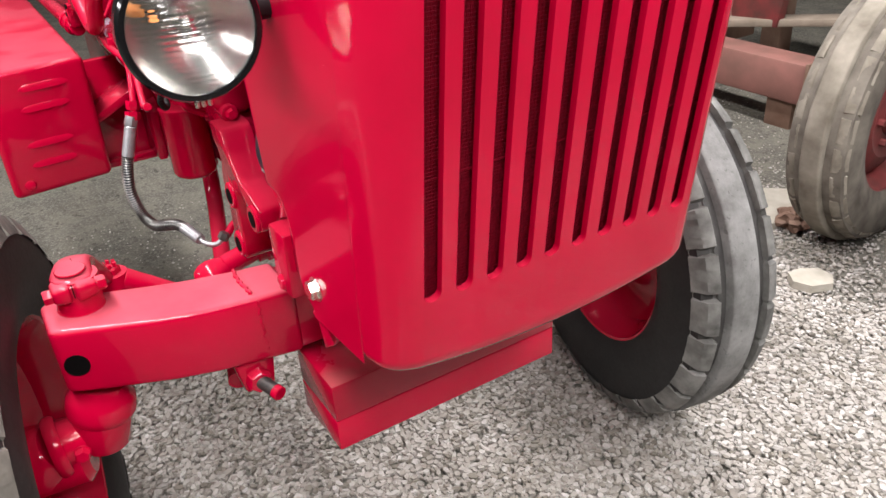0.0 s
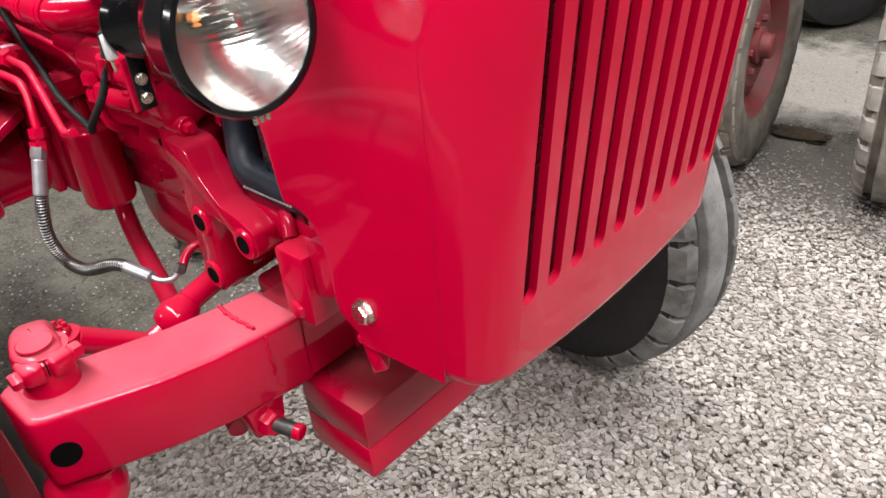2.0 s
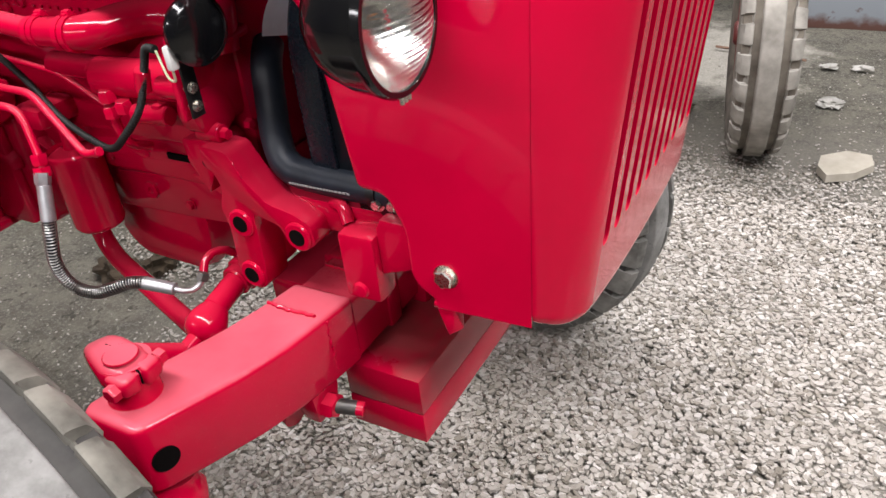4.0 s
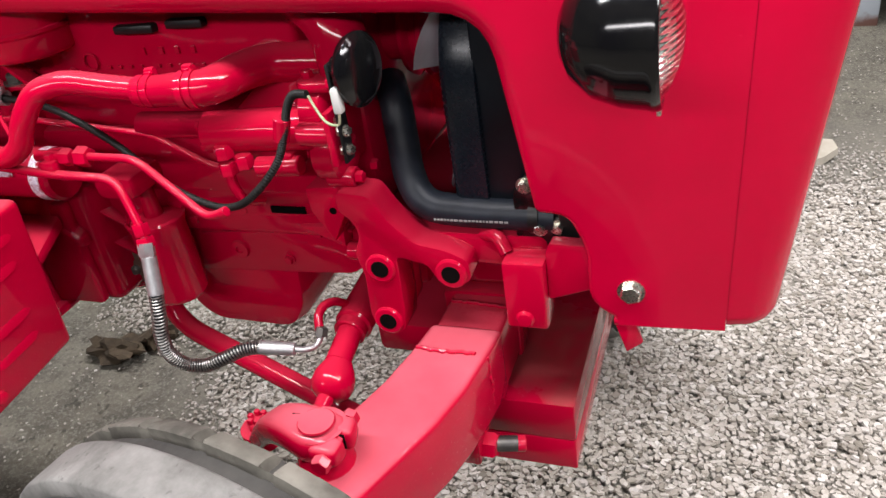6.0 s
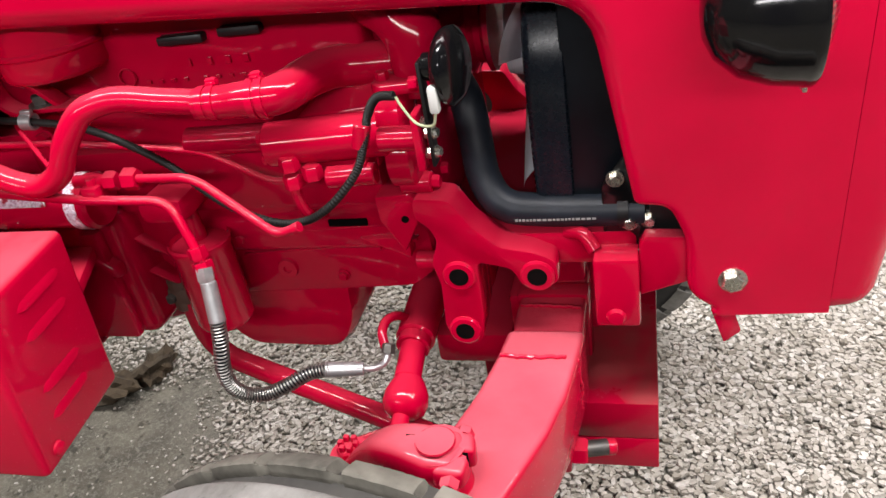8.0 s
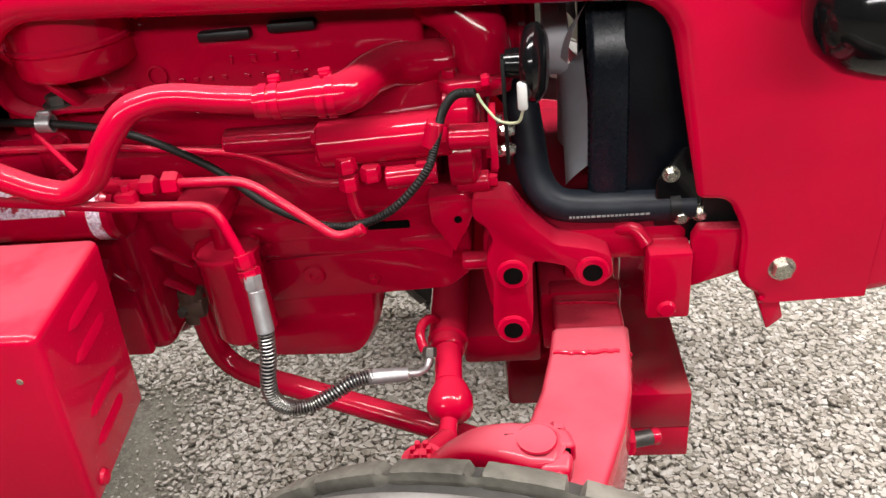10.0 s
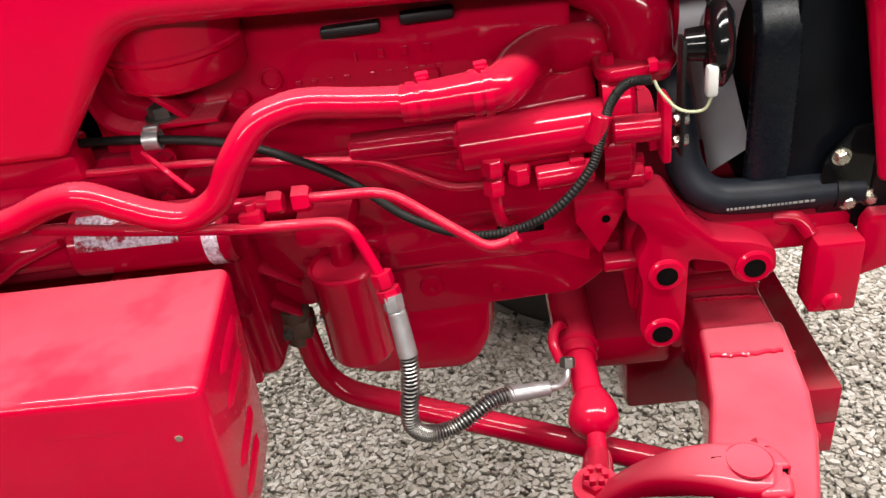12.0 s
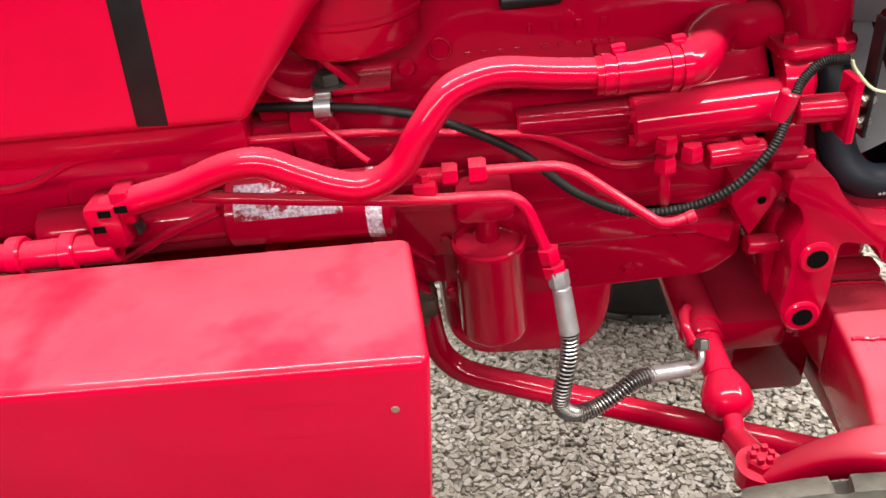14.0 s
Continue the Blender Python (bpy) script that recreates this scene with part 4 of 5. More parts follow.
# -- lower coolant hose --
hose = part("coolant_hose", pipe([(-0.470, -0.112, 0.905), (-0.453, -0.142, 0.888), (-0.446, -0.156, 0.845), (-0.439, -0.168, 0.800), (-0.418, -0.180, 0.772), (-0.375, -0.182, 0.763), (-0.255, -0.182, 0.760)], 0.0202, 20), RUBBER, tractor, "thick black rubber coolant hose with pale print")
part("hose_clamp", lathe([(0, 0.0195), (0, 0.0225), (0.012, 0.0225), (0.012, 0.0195)], (-0.285, -0.182, 0.7608), (1, 0, 0), 28, True), BLACK_MATT, hose, "dark hose clamp")
rng = random.Random(4)
x = -0.402
while x < -0.312:
    w = rng.uniform(0.002, 0.005)
    part("print_bar", box(x, x + w, -0.2029, -0.2000, 0.7590, 0.7614, 0.0), PRINT, hose)
    x += w + 0.0016

# -- horn --
horn = part("horn", lathe([(-0.028, 0.0), (-0.028, 0.014), (-0.012, 0.016), (-0.010, 0.032), (-0.006, 0.037), (0.0, 0.0395), (0.004, 0.0395), (0.008, 0.035), (0.012, 0.028), (0.013, 0.0)], (-0.437, -0.255, 0.971), (1, -0.17, 0), 40), BLACK, tractor, "round black horn on a strip bracket")
part("horn_strip", box(-0.470, -0.466, -0.266, -0.246, 0.866, 0.980, 0.001), BLACK_MATT, horn)
for z in (0.902, 0.880):
    part("strip_bolt", hexagon((-0.470, -0.257, z), (-1, -0.3, 0), 0.010, 0.006, 0.007), ZINC, horn)
    part("strip_nut", hexagon((-0.466, -0.257, z), (1, -0.2, 0), 0.010, 0.006, 0.007), ZINC, horn)
part("wire_plug", box(-0.455, -0.445, -0.294, -0.282, 0.936, 0.964, 0.003), WHITE, horn, "white plastic plug")
part("green_wire", pipe([(-0.450, -0.290, 0.936), (-0.456, -0.286, 0.922), (-0.475, -0.278, 0.922), (-0.490, -0.270, 0.938), (-0.495, -0.268, 0.948)], 0.0015, 8), GREEN_WIRE, horn, "thin green and yellow wire")

# -- engine --
block = part("engine_block", merge(hull([(x, y, z) for x in (-1.02, -0.555) for y, z in ((-0.165, 0.70), (-0.172, 0.925), (-0.170, 1.04), (0.12, 1.04), (0.165, 0.92), (0.165, 0.70))], 0.010, 3), box(-1.02, -0.56, -0.185, 0.12, 0.775, 0.87, 0.012)), PAINT_CAST_SHADED, tractor, "red-painted engine block")


def wall_mark(x, z, w, h):
    """A raised cast mark on the sloping block wall."""
    y = -0.172 + 0.017 * (z - 0.925)
    return hull([(x + a, y + 0.017 * b - c, z + b) for a in (0, w) for b in (0, h) for c in (-0.002, 0.0010)], 0.0004, 1)


part("cylinder_head", box(-1.01, -0.57, -0.11, 0.11, 1.035, 1.14, 0.012), PAINT_CAST_SHADED, tractor, "red cylinder head")
skirt = part("crankcase_skirt", plate(rounded([(-0.888, 0.748), (-0.53, 0.785), (-0.525, 0.66), (-0.56, 0.632), (-0.66, 0.627), (-0.888, 0.619)], 0.012), -0.150, 0.30, 0.006), PAINT_CAST_SHADED, tractor, "red crankcase with a flat machined rail")
part("rear_skirt", box(-0.99, -0.880, -0.149, 0.149, 0.652, 0.75, 0.006), PAINT_CAST_SHADED, skirt)
part("rail", hull([(-0.99, y, z) for y in (-0.163, -0.14) for z in (0.712, 0.735)] + [(-0.53, y, z) for y in (-0.172, -0.14) for z in (0.742, 0.782)], 0.004), PAINT_CAST_SHADED, skirt)
part("rail_rib", hull([(-0.80, -0.155, 0.688), (-0.80, -0.155, 0.692), (-0.54, -0.166, 0.712), (-0.54, -0.166, 0.717), (-0.54, -0.14, 0.712), (-0.80, -0.14, 0.69)], 0.0015), PAINT_CAST_SHADED, skirt)
part("timing_flange", hull([(x, y, z) for y in (-0.211, -0.150) for x, z in ((-0.567, 0.803), (-0.524, 0.806), (-0.508, 0.792), (-0.520, 0.762), (-0.541, 0.724), (-0.566, 0.770))], 0.004), PAINT, skirt, "red mounting lug with a bolt hole")
part("rail_wedge", hull([(-0.616, -0.172, 0.722), (-0.545, -0.178, 0.726), (-0.548, -0.176, 0.694), (-0.616, -0.150, 0.724), (-0.545, -0.150, 0.728), (-0.548, -0.150, 0.692)], 0.003), PAINT, skirt)
part("lug_hole", lathe([(0, 0), (0, 0.0048), (0.003, 0.0048), (0.003, 0)], (-0.533, -0.2090, 0.772), (0, -1, 0), 16), HOLE_SHADE, skirt)
part("rail_slot", box(-0.652, -0.598, -0.1745, -0.170, 0.742, 0.753, 0.002), HOLE_SHADE, skirt, "black strip for the shade in the rail slot")
part("spacer", rod((-0.535, -0.19, 0.785), (-0.48, -0.19, 0.785), 0.015, segs=20), PAINT, skirt)
part("spacer", rod((-0.535, -0.19, 0.70), (-0.48, -0.19, 0.70), 0.012, segs=20), PAINT, skirt)
part("drain_boss", lathe([(0, 0), (0, 0.016), (0.006, 0.014), (0.006, 0.006), (0.003, 0.005), (0.003, 0)], (-0.741, -0.148, 0.664), (0, -1, 0), 22), PAINT_CAST_SHADED, skirt)
part("cap_nut", hexagon((-0.730, -0.172, 0.786), (0, -1, 0.2), 0.014, 0.010, 0.009), ZINC, skirt, "plated cap nut")
pan_profile = rounded([(-0.898, 0.70), (-0.66, 0.70), (-0.672, 0.545), (-0.705, 0.493), (-0.858, 0.497), (-0.898, 0.54)], [0.0, 0.0, 0.03, 0.05, 0.03, 0.03], 5)
part("oil_pan", plate(pan_profile, -0.128, 0.25, 0.026), PAINT, tractor, "deep red oil pan")
cover = part("timing_cover", box(-0.54, -0.492, -0.15, 0.15, 0.74, 1.02, 0.012), PAINT_CAST_SHADED, tractor, "red timing gear cover with lobed rim")
for y, z, r in ((-0.200, 0.905, 0.034), (-0.190, 0.850, 0.040), (-0.150, 0.88, 0.060)):
    part("cover_lobe", lathe([(0, 0), (0, r), (0.026, r), (0.030, r - 0.003), (0.0315, r - 0.006), (0.034, r - 0.012), (0.036, 0)], (-0.535, y, z), (1, 0, 0), 32), PAINT_CAST_SHADED, cover)
part("cover_boss", rod((-0.53, -0.246, 0.893), (-0.484, -0.248, 0.893), 0.014, segs=22), PAINT_CAST_SHADED, cover)
part("cover_boss", rod((-0.53, -0.205, 0.818), (-0.492, -0.205, 0.818), 0.013, segs=20), PAINT_CAST_SHADED, cover)

for y, z in ((-0.225, 0.945), (-0.232, 0.868), (-0.205, 0.818), (-0.16, 0.812)):
    bolt((-0.492, y, z), (1, 0, 0), 0.014, 0.009, 0.0, tractor, PAINT, "cover_bolt")
part("cover_plate", box(-0.486, -0.478, -0.268, -0.236, 0.862, 0.926, 0.002), PAINT, tractor)
for y, z in ((-0.252, 0.912), (-0.252, 0.876)):
    bolt((-0.478, y, z), (1, 0, 0), 0.010, 0.006, 0.0, tractor, ZINC, "cover_screw", "small plated screw")
part("thermostat_housing", merge(pipe([(-0.60, -0.10, 1.02), (-0.56, -0.13, 1.025), (-0.52, -0.155, 1.012), (-0.496, -0.172, 0.985), (-0.490, -0.180, 0.945), (-0.490, -0.182, 0.92)], (0.040, 0.029), 26), hull([(x, y, z) for z in (0.932, 0.946) for x, y in ((-0.540, -0.215), (-0.528, -0.228), (-0.470, -0.222), (-0.458, -0.20), (-0.46, -0.15), (-0.54, -0.15))], 0.005)), PAINT_CAST_SHADED, tractor, "red coolant housing")
part("housing_bolt", hexagon((-0.527, -0.207, 0.946), (0, 0, 1), 0.013, 0.009, 0.0), PAINT, tractor)

part("cast_ring", lathe([(0, 0.0095), (0.002, 0.0102), (0.002, 0.0114), (0, 0.0122)], (-0.864, -0.1714, 0.961), (0, -1, 0), 28, True), PAINT_CAST_SHADED, block)
for x0, x1, dz in ((-0.802, -0.742, 0.0), (-0.722, -0.668, 0.004)):
    part("black_pad", box(x0, x1, -0.182, -0.150, 0.997 + dz, 1.008 + dz, 0.003), BLACK_MATT, tractor, "flat black plastic pad")
for k, w in enumerate((0.003, 0.007, 0.007, 0.007)):
    part("cast_mark", wall_mark(-0.775 + 0.024 * k, 0.968, w, 0.009), PAINT_CAST_SHADED, block)
for k in range(9):
    part("cast_mark", wall_mark(-0.84 + 0.017 * k + 0.01 * (k > 3), 0.951, 0.006, 0.004), PAINT_CAST_SHADED, block)
for x, z in ((-0.90, 0.945), (-0.93, 0.935), (-0.70, 0.945)):
    part("cast_boss", lathe([(0, 0), (0, 0.010), (0.004, 0.008), (0.005, 0)], (x, -0.1705, z), (0, -1, 0), 18), PAINT_CAST_SHADED, block)


def arc_shell(x0, x1, y, z, r, a0, a1, steps=8):
    bm = bmesh.new()
    rows = [[bm.verts.new((x, y + r * math.cos(radians(a0 + (a1 - a0) * k / steps)), z + r * math.sin(radians(a0 + (a1 - a0) * k / steps)))) for k in range(steps + 1)] for x in (x0, x1)]
    for k in range(steps):
        bm.faces.new((rows[0][k], rows[0][k + 1], rows[1][k + 1], rows[1][k]))
    bmesh.ops.solidify(bm, geom=bm.faces[:], thickness=0.002)
    return bm


# -- injection pump and its pipes --
part("pump_body", merge(rod((-0.680, -0.212, 0.880), (-0.530, -0.212, 0.886), 0.027, segs=30), hull([(-0.66, -0.20, 0.895), (-0.535, -0.205, 0.905), (-0.60, -0.160, 0.950), (-0.535, -0.160, 0.962), (-0.66, -0.15, 0.872), (-0.535, -0.15, 0.872)], 0.012, 3), *[hexagon((-0.678, -0.228, z), (-1, 0, 0), 0.012, 0.006) for z in (0.894, 0.868)], rod((-0.793, -0.200, 0.883), (-0.675, -0.200, 0.884), 0.0165, segs=22), box(-0.67, -0.55, -0.205, -0.15, 0.835, 0.875, 0.012)), PAINT, tractor, "red injection pump")
part("bare_patch", arc_shell(-0.790, -0.684, -0.200, 0.884, 0.0176, 70, 200), PAINT_ROUGH, tractor, "rough red casting that sparkles")
for fx, fz in ((-0.648, 0.866), (-0.648, 0.844), (-0.622, 0.854)):
    f = part("pipe_union", hexagon((fx, -0.238, fz - 0.008), (0, 0, 1) if fx < -0.62 else (1, 0, 0), 0.021, 0.016), PAINT, tractor)
part("pump_stub", merge(rod((-0.606, -0.236, 0.845), (-0.548, -0.232, 0.846), 0.013), box(-0.572, -0.555, -0.240, -0.20, 0.838, 0.862, 0.004)), PAINT, tractor)
part("feed_pipe", pipe([(-0.648, -0.238, 0.845), (-0.648, -0.238, 0.820), (-0.644, -0.230, 0.795), (-0.636, -0.205, 0.780)], 0.0065, 10), PAINT, tractor)

# -- long coolant pipe with its clamped rubber sleeve --
part("coolant_pipe", pipe([(-1.20, -0.280, 0.872), (-1.163, -0.280, 0.882), (-1.119, -0.282, 0.892), (-1.073, -0.287, 0.909), (-1.038, -0.290, 0.913), (-1.006, -0.290, 0.898), (-0.975, -0.290, 0.8835), (-0.942, -0.290, 0.878), (-0.909, -0.290, 0.895), (-0.886, -0.289, 0.929), (-0.859, -0.281, 0.959), (-0.832, -0.273, 0.968), (-0.805, -0.267, 0.968), (-0.76, -0.262, 0.960), (-0.70, -0.259, 0.953)], 0.0145, 22), PAINT_DUSTY, tractor, "red bent coolant pipe dusty on top")
sleeve = part("rubber_sleeve", pipe([(-0.724, -0.260, 0.953), (-0.69, -0.259, 0.953), (-0.665, -0.2585, 0.954), (-0.640, -0.255, 0.9535), (-0.625, -0.240, 0.954), (-0.611, -0.210, 0.956), (-0.590, -0.180, 0.955), (-0.558, -0.163, 0.950), (-0.520, -0.150, 0.945)], (0.0180, 0.0265), 24), PAINT_CAST_SHADED, tractor, "red-painted rubber sleeve with band clamps")
for cx, cy, cr in ((-0.714, -0.260, 0.0192), (-0.702, -0.2595, 0.0202), (-0.656, -0.258, 0.0225), (-0.645, -0.256, 0.0236)):
    part("band_clamp", lathe([(-0.004, cr - 0.003), (-0.004, cr), (0.004, cr), (0.004, cr - 0.003)], (cx, cy, 0.9535), (1, 0.05 if cx < -0.68 else 0.12, 0), 30, True), PAINT, sleeve)
for cx, cz in ((-0.702, 0.974), (-0.648, 0.977)):
    part("clamp_screw", merge(hexagon((cx - 0.006, -0.254, cz), (1, 0, 0.1), 0.009, 0.012), box(cx - 0.005, cx + 0.004, -0.262, -0.246, cz - 0.006, cz + 0.002, 0.001)), PAINT, sleeve)

part("pipe_connector", merge(box(-1.218, -1.182, -0.298, -0.25, 0.836, 0.884, 0.006), box(-1.19, -1.170, -0.292, -0.262, 0.860, 0.896, 0.004)), PAINT_CAST_SHADED, tractor, "red block at the pipe's end")

for hx, hz in ((-1.195, 0.8845), (-1.205, 0.868), (-1.178, 0.888)):
    part("connector_hole", box(hx - 0.006, hx + 0.006, -0.2995, -0.2975, hz - 0.010, hz - 0.003, 0.0), HOLE_SHADE, tractor)
part("cross_shaft", rod((-1.75, -0.285, 0.822), (-1.20, -0.285, 0.832), 0.016, segs=20), PAINT_DUSTY, tractor, "dusty red shaft beside the clutch housing")
for cx in (-1.255, -1.31):
    part("shaft_collar", rod((cx, -0.285, 0.831), (cx + 0.016, -0.285, 0.8313), 0.021, segs=22), PAINT_DUSTY, tractor)
part("clutch_rod", bent([(-1.22, -0.245, 0.79), (-1.15, -0.262, 0.832), (-1.10, -0.262, 0.850)], 0.005, 0.01, 10), PAINT_DUSTY, tractor)
part("brace", rod((-0.995, -0.232, 0.925), (-0.940, -0.270, 0.893), 0.0030, segs=10), PAINT, tractor, "thin red brace")

# -- thin pipes --
part("return_pipe", bent([(-1.42, -0.240, 0.880), (-1.29, -0.238, 0.884), (-1.235, -0.236, 0.909), (-1.16, -0.230, 0.911), (-0.94, -0.226, 0.903), (-0.770, -0.212, 0.876), (-0.695, -0.206, 0.828), (-0.650, -0.206, 0.828)], 0.0044, 0.02, 12), PAINT_DUSTY, tractor, "long thin red pipe")
part("oil_pipe_end", rod((-0.638, -0.290, 0.8085), (-0.629, -0.290, 0.8125), 0.0066), PAINT_DUSTY, tractor)
oil = part("oil_pipe", bent([(-0.845, -0.266, 0.870), (-0.752, -0.274, 0.872), (-0.660, -0.290, 0.8025), (-0.632, -0.290, 0.811)], 0.0054, 0.022, 14), PAINT_DUSTY, tractor, "red oil pipe with two union nuts")
part("union_nut", hexagon((-0.872, -0.266, 0.869), (1, 0, 0), 0.021, 0.015), PAINT_DUSTY, oil)
part("union_nut", hexagon((-0.846, -0.266, 0.870), (1, 0, 0), 0.024, 0.017), PAINT_DUSTY, oil)
part("union_stub", rod((-0.92, -0.262, 0.868), (-0.870, -0.265, 0.869), 0.008), PAINT, oil)
steering_pipe = part("steering_pipe", bent([(-1.12, -0.262, 0.868), (-1.02, -0.275, 0.862), (-0.90, -0.283, 0.853), (-0.797, -0.272, 0.842), (-0.772, -0.286, 0.775), (-0.766, -0.292, 0.758)], 0.0060, 0.022, 14), PAINT_DUSTY, tractor, "red steel steering pipe")
part("pipe_clip", merge(box(-0.902, -0.878, -0.284, -0.262, 0.848, 0.868, 0.004), hexagon((-0.89, -0.272, 0.868), (0, 0, 1), 0.012, 0.008)), PAINT, steering_pipe)
part("pipe_union", hexagon((-0.7735, -0.2855, 0.785), (0.05, -0.06, -0.25), 0.020, 0.016), PAINT, steering_pipe)
part("pipe_union", hexagon((-0.7690, -0.2905, 0.768), (0.05, -0.06, -0.25), 0.022, 0.014), PAINT, steering_pipe)

# -- steering hose with a spiral guard --
LINE = [(-0.757, -0.318, 0.700), (-0.759, -0.325, 0.670), (-0.766, -0.328, 0.635), (-0.768, -0.324, 0.603), (-0.756, -0.316, 0.580), (-0.732, -0.307, 0.573), (-0.706, -0.297, 0.580), (-0.680, -0.283, 0.588), (-0.655, -0.272, 0.587)]
guard = part("steering_hose", pipe(LINE, 0.0070, 14), RUBBER, tractor, "black hydraulic hose inside a steel spiral guard")


def spiral(points, r, wire, turns):
    line = curve_points(points, 40)
    fr = frames_along(line)
    n = turns * 12
    out = []
    for k in range(n + 1):
        s = k / n * (len(fr) - 1)
        i = min(int(s), len(fr) - 2)
        p = fr[i][0].lerp(fr[i + 1][0], s - i)
        a = 2 * math.pi * k / 12
        out.append(p + fr[i][1] * r * math.cos(a) + fr[i][2] * r * math.sin(a))
    return pipe(out, wire, 6, smooth=False)


part("spiral_guard", spiral(LINE, 0.0090, 0.0012, 56), SPRING, guard, "coiled steel wire guard")
part("crimp_nut", hexagon((-0.7655, -0.2945, 0.762), (0.04, -0.15, -0.35), 0.019, 0.018), CHROME, guard, "plated hexagon nut")
part("crimp_ferrule", rod((-0.7625, -0.3010, 0.746), (-0.7570, -0.3180, 0.698), 0.0098, 0.0104, 20), CHROME, guard, "crimped steel ferrule")
part("end_ferrule", rod((-0.661, -0.274, 0.587), (-0.612, -0.262, 0.580), 0.0100, 0.0090, 20), CHROME, guard, "crimped steel ferrule")
part("end_elbow", pipe([(-0.614, -0.262, 0.580), (-0.600, -0.256, 0.576), (-0.590, -0.243, 0.575), (-0.586, -0.228, 0.585)], 0.0042, 12), CHROME, guard, "bent steel hose end")
part("elbow_nut", hexagon((-0.587, -0.232, 0.582), (0.1, 0.5, 0.8), 0.016, 0.012), DARK_STEEL, guard)

# -- steering cylinder, joint and rods --
cylinder = part("steering_cylinder", rod((-0.572, 0.16, 0.585), (-0.569, -0.175, 0.557), 0.028, segs=28), PAINT_CAST_SHADED, tractor, "dark red steering cylinder")
part("cylinder_collar", rod((-0.569, -0.172, 0.557), (-0.569, -0.190, 0.555), 0.024, segs=26), PAINT_CAST_SHADED, cylinder)
part("piston_rod", rod((-0.568, -0.185, 0.556), (-0.565, -0.245, 0.544), 0.0185, segs=20), PAINT, cylinder)
part("hook_pipe", pipe([(-0.580, -0.150, 0.575), (-0.588, -0.170, 0.596), (-0.597, -0.188, 0.602), (-0.600, -0.206, 0.596), (-0.594, -0.222, 0.582)], 0.0065, 14), PAINT_CAST_SHADED, cylinder, "short red hook pipe")
part("cylinder_mount", box(-0.555, -0.44, -0.135, 0.10, 0.482, 0.535, 0.010), PAINT_CAST_SHADED, tractor, "red cylinder mount")
joint = part("ball_joint", lathe([(-0.036, 0.0), (-0.036, 0.019), (-0.026, 0.0245), (-0.014, 0.0295), (0.000, 0.0305), (0.012, 0.026), (0.019, 0.016), (0.022, 0.0)], (-0.563, -0.272, 0.529), (0.0, -0.9, -0.45), 28), PAINT, tractor, "red ball joint housing")
part("joint_neck", rod((-0.563, -0.280, 0.530), (-0.566, -0.325, 0.515), 0.0115, segs=16), PAINT, joint)
part("lever_eye", lathe([(0, 0), (0, 0.024), (0.022, 0.024), (0.022, 0.0)], (-0.580, -0.412, 0.565), (0, 0, 1), 26), PAINT_DUSTY, joint)
part("threaded_sleeve", rod((-0.566, -0.318, 0.516), (-0.578, -0.400, 0.572), 0.0165, 0.019, 20), PAINT_DUSTY, joint, "dusty red joint sleeve")
part("castle_nut", merge(hexagon((-0.580, -0.412, 0.586), (0, 0, 1), 0.026, 0.012), *[box(-0.580 + 0.009 * math.cos(a) - 0.003, -0.580 + 0.009 * math.cos(a) + 0.003, -0.412 + 0.009 * math.sin(a) - 0.003, -0.412 + 0.009 * math.sin(a) + 0.003, 0.597, 0.605, 0.001) for a in (0, 1.05, 2.1, 3.14, 4.2, 5.2)]), PAINT_DUSTY, joint, "castle nut")
part("drag_link", bent([(-0.918, -0.150, 0.645), (-0.907, -0.155, 0.516), (-0.5, -0.270, 0.454), (-0.40, -0.297, 0.438)], 0.0165, 0.06, 18), PAINT_CAST_SHADED, tractor, "dark red bent steering rod")
clamp = part("rod_clamp", merge(box(-0.943, -0.900, -0.170, -0.130, 0.612, 0.642, 0.007), rod((-0.920, -0.150, 0.600), (-0.921, -0.150, 0.655), 0.0195, segs=22)), CLAMP_IRON, tractor, "brown rusty clamp on the steering rod")
part("clamp_bolt", hexagon((-0.930, -0.170, 0.628), (0, -1, 0), 0.014, 0.008), DARK_STEEL, clamp)

part("pivot_block", merge(box(-0.497, -0.385, -0.105, 0.105, 0.37, 0.52, 0.010), box(-0.44, -0.40, -0.13, 0.13, 0.50, 0.60, 0.008)), PAINT_CAST_SHADED, tractor, "dark red axle pivot block")

# -- oil filter --
filt = part("oil_filter", lathe([(0, 0), (0, 0.030), (0.005, 0.0375), (0.012, 0.0405), (0.124, 0.0405), (0.128, 0.0425), (0.134, 0.0425), (0.137, 0.0395), (0.131, 0.0375), (0.137, 0.025), (0.140, 0.0)], (-0.831, -0.196, 0.608), (0, 0, 1), 40), PAINT, tractor, "red spin-on oil filter canister")
part("filter_stem", lathe([(0, 0), (0, 0.014), (0.02, 0.012), (0.05, 0.010), (0.05, 0)], (-0.831, -0.196, 0.746), (0, 0, 1), 20), PAINT_CAST_SHADED, filt)
part("filter_head", hull([(x, y, z) for x in (-0.865, -0.80) for y in (-0.25, -0.15) for z in (0.795, 0.83)], 0.012), PAINT_CAST_SHADED, tractor)

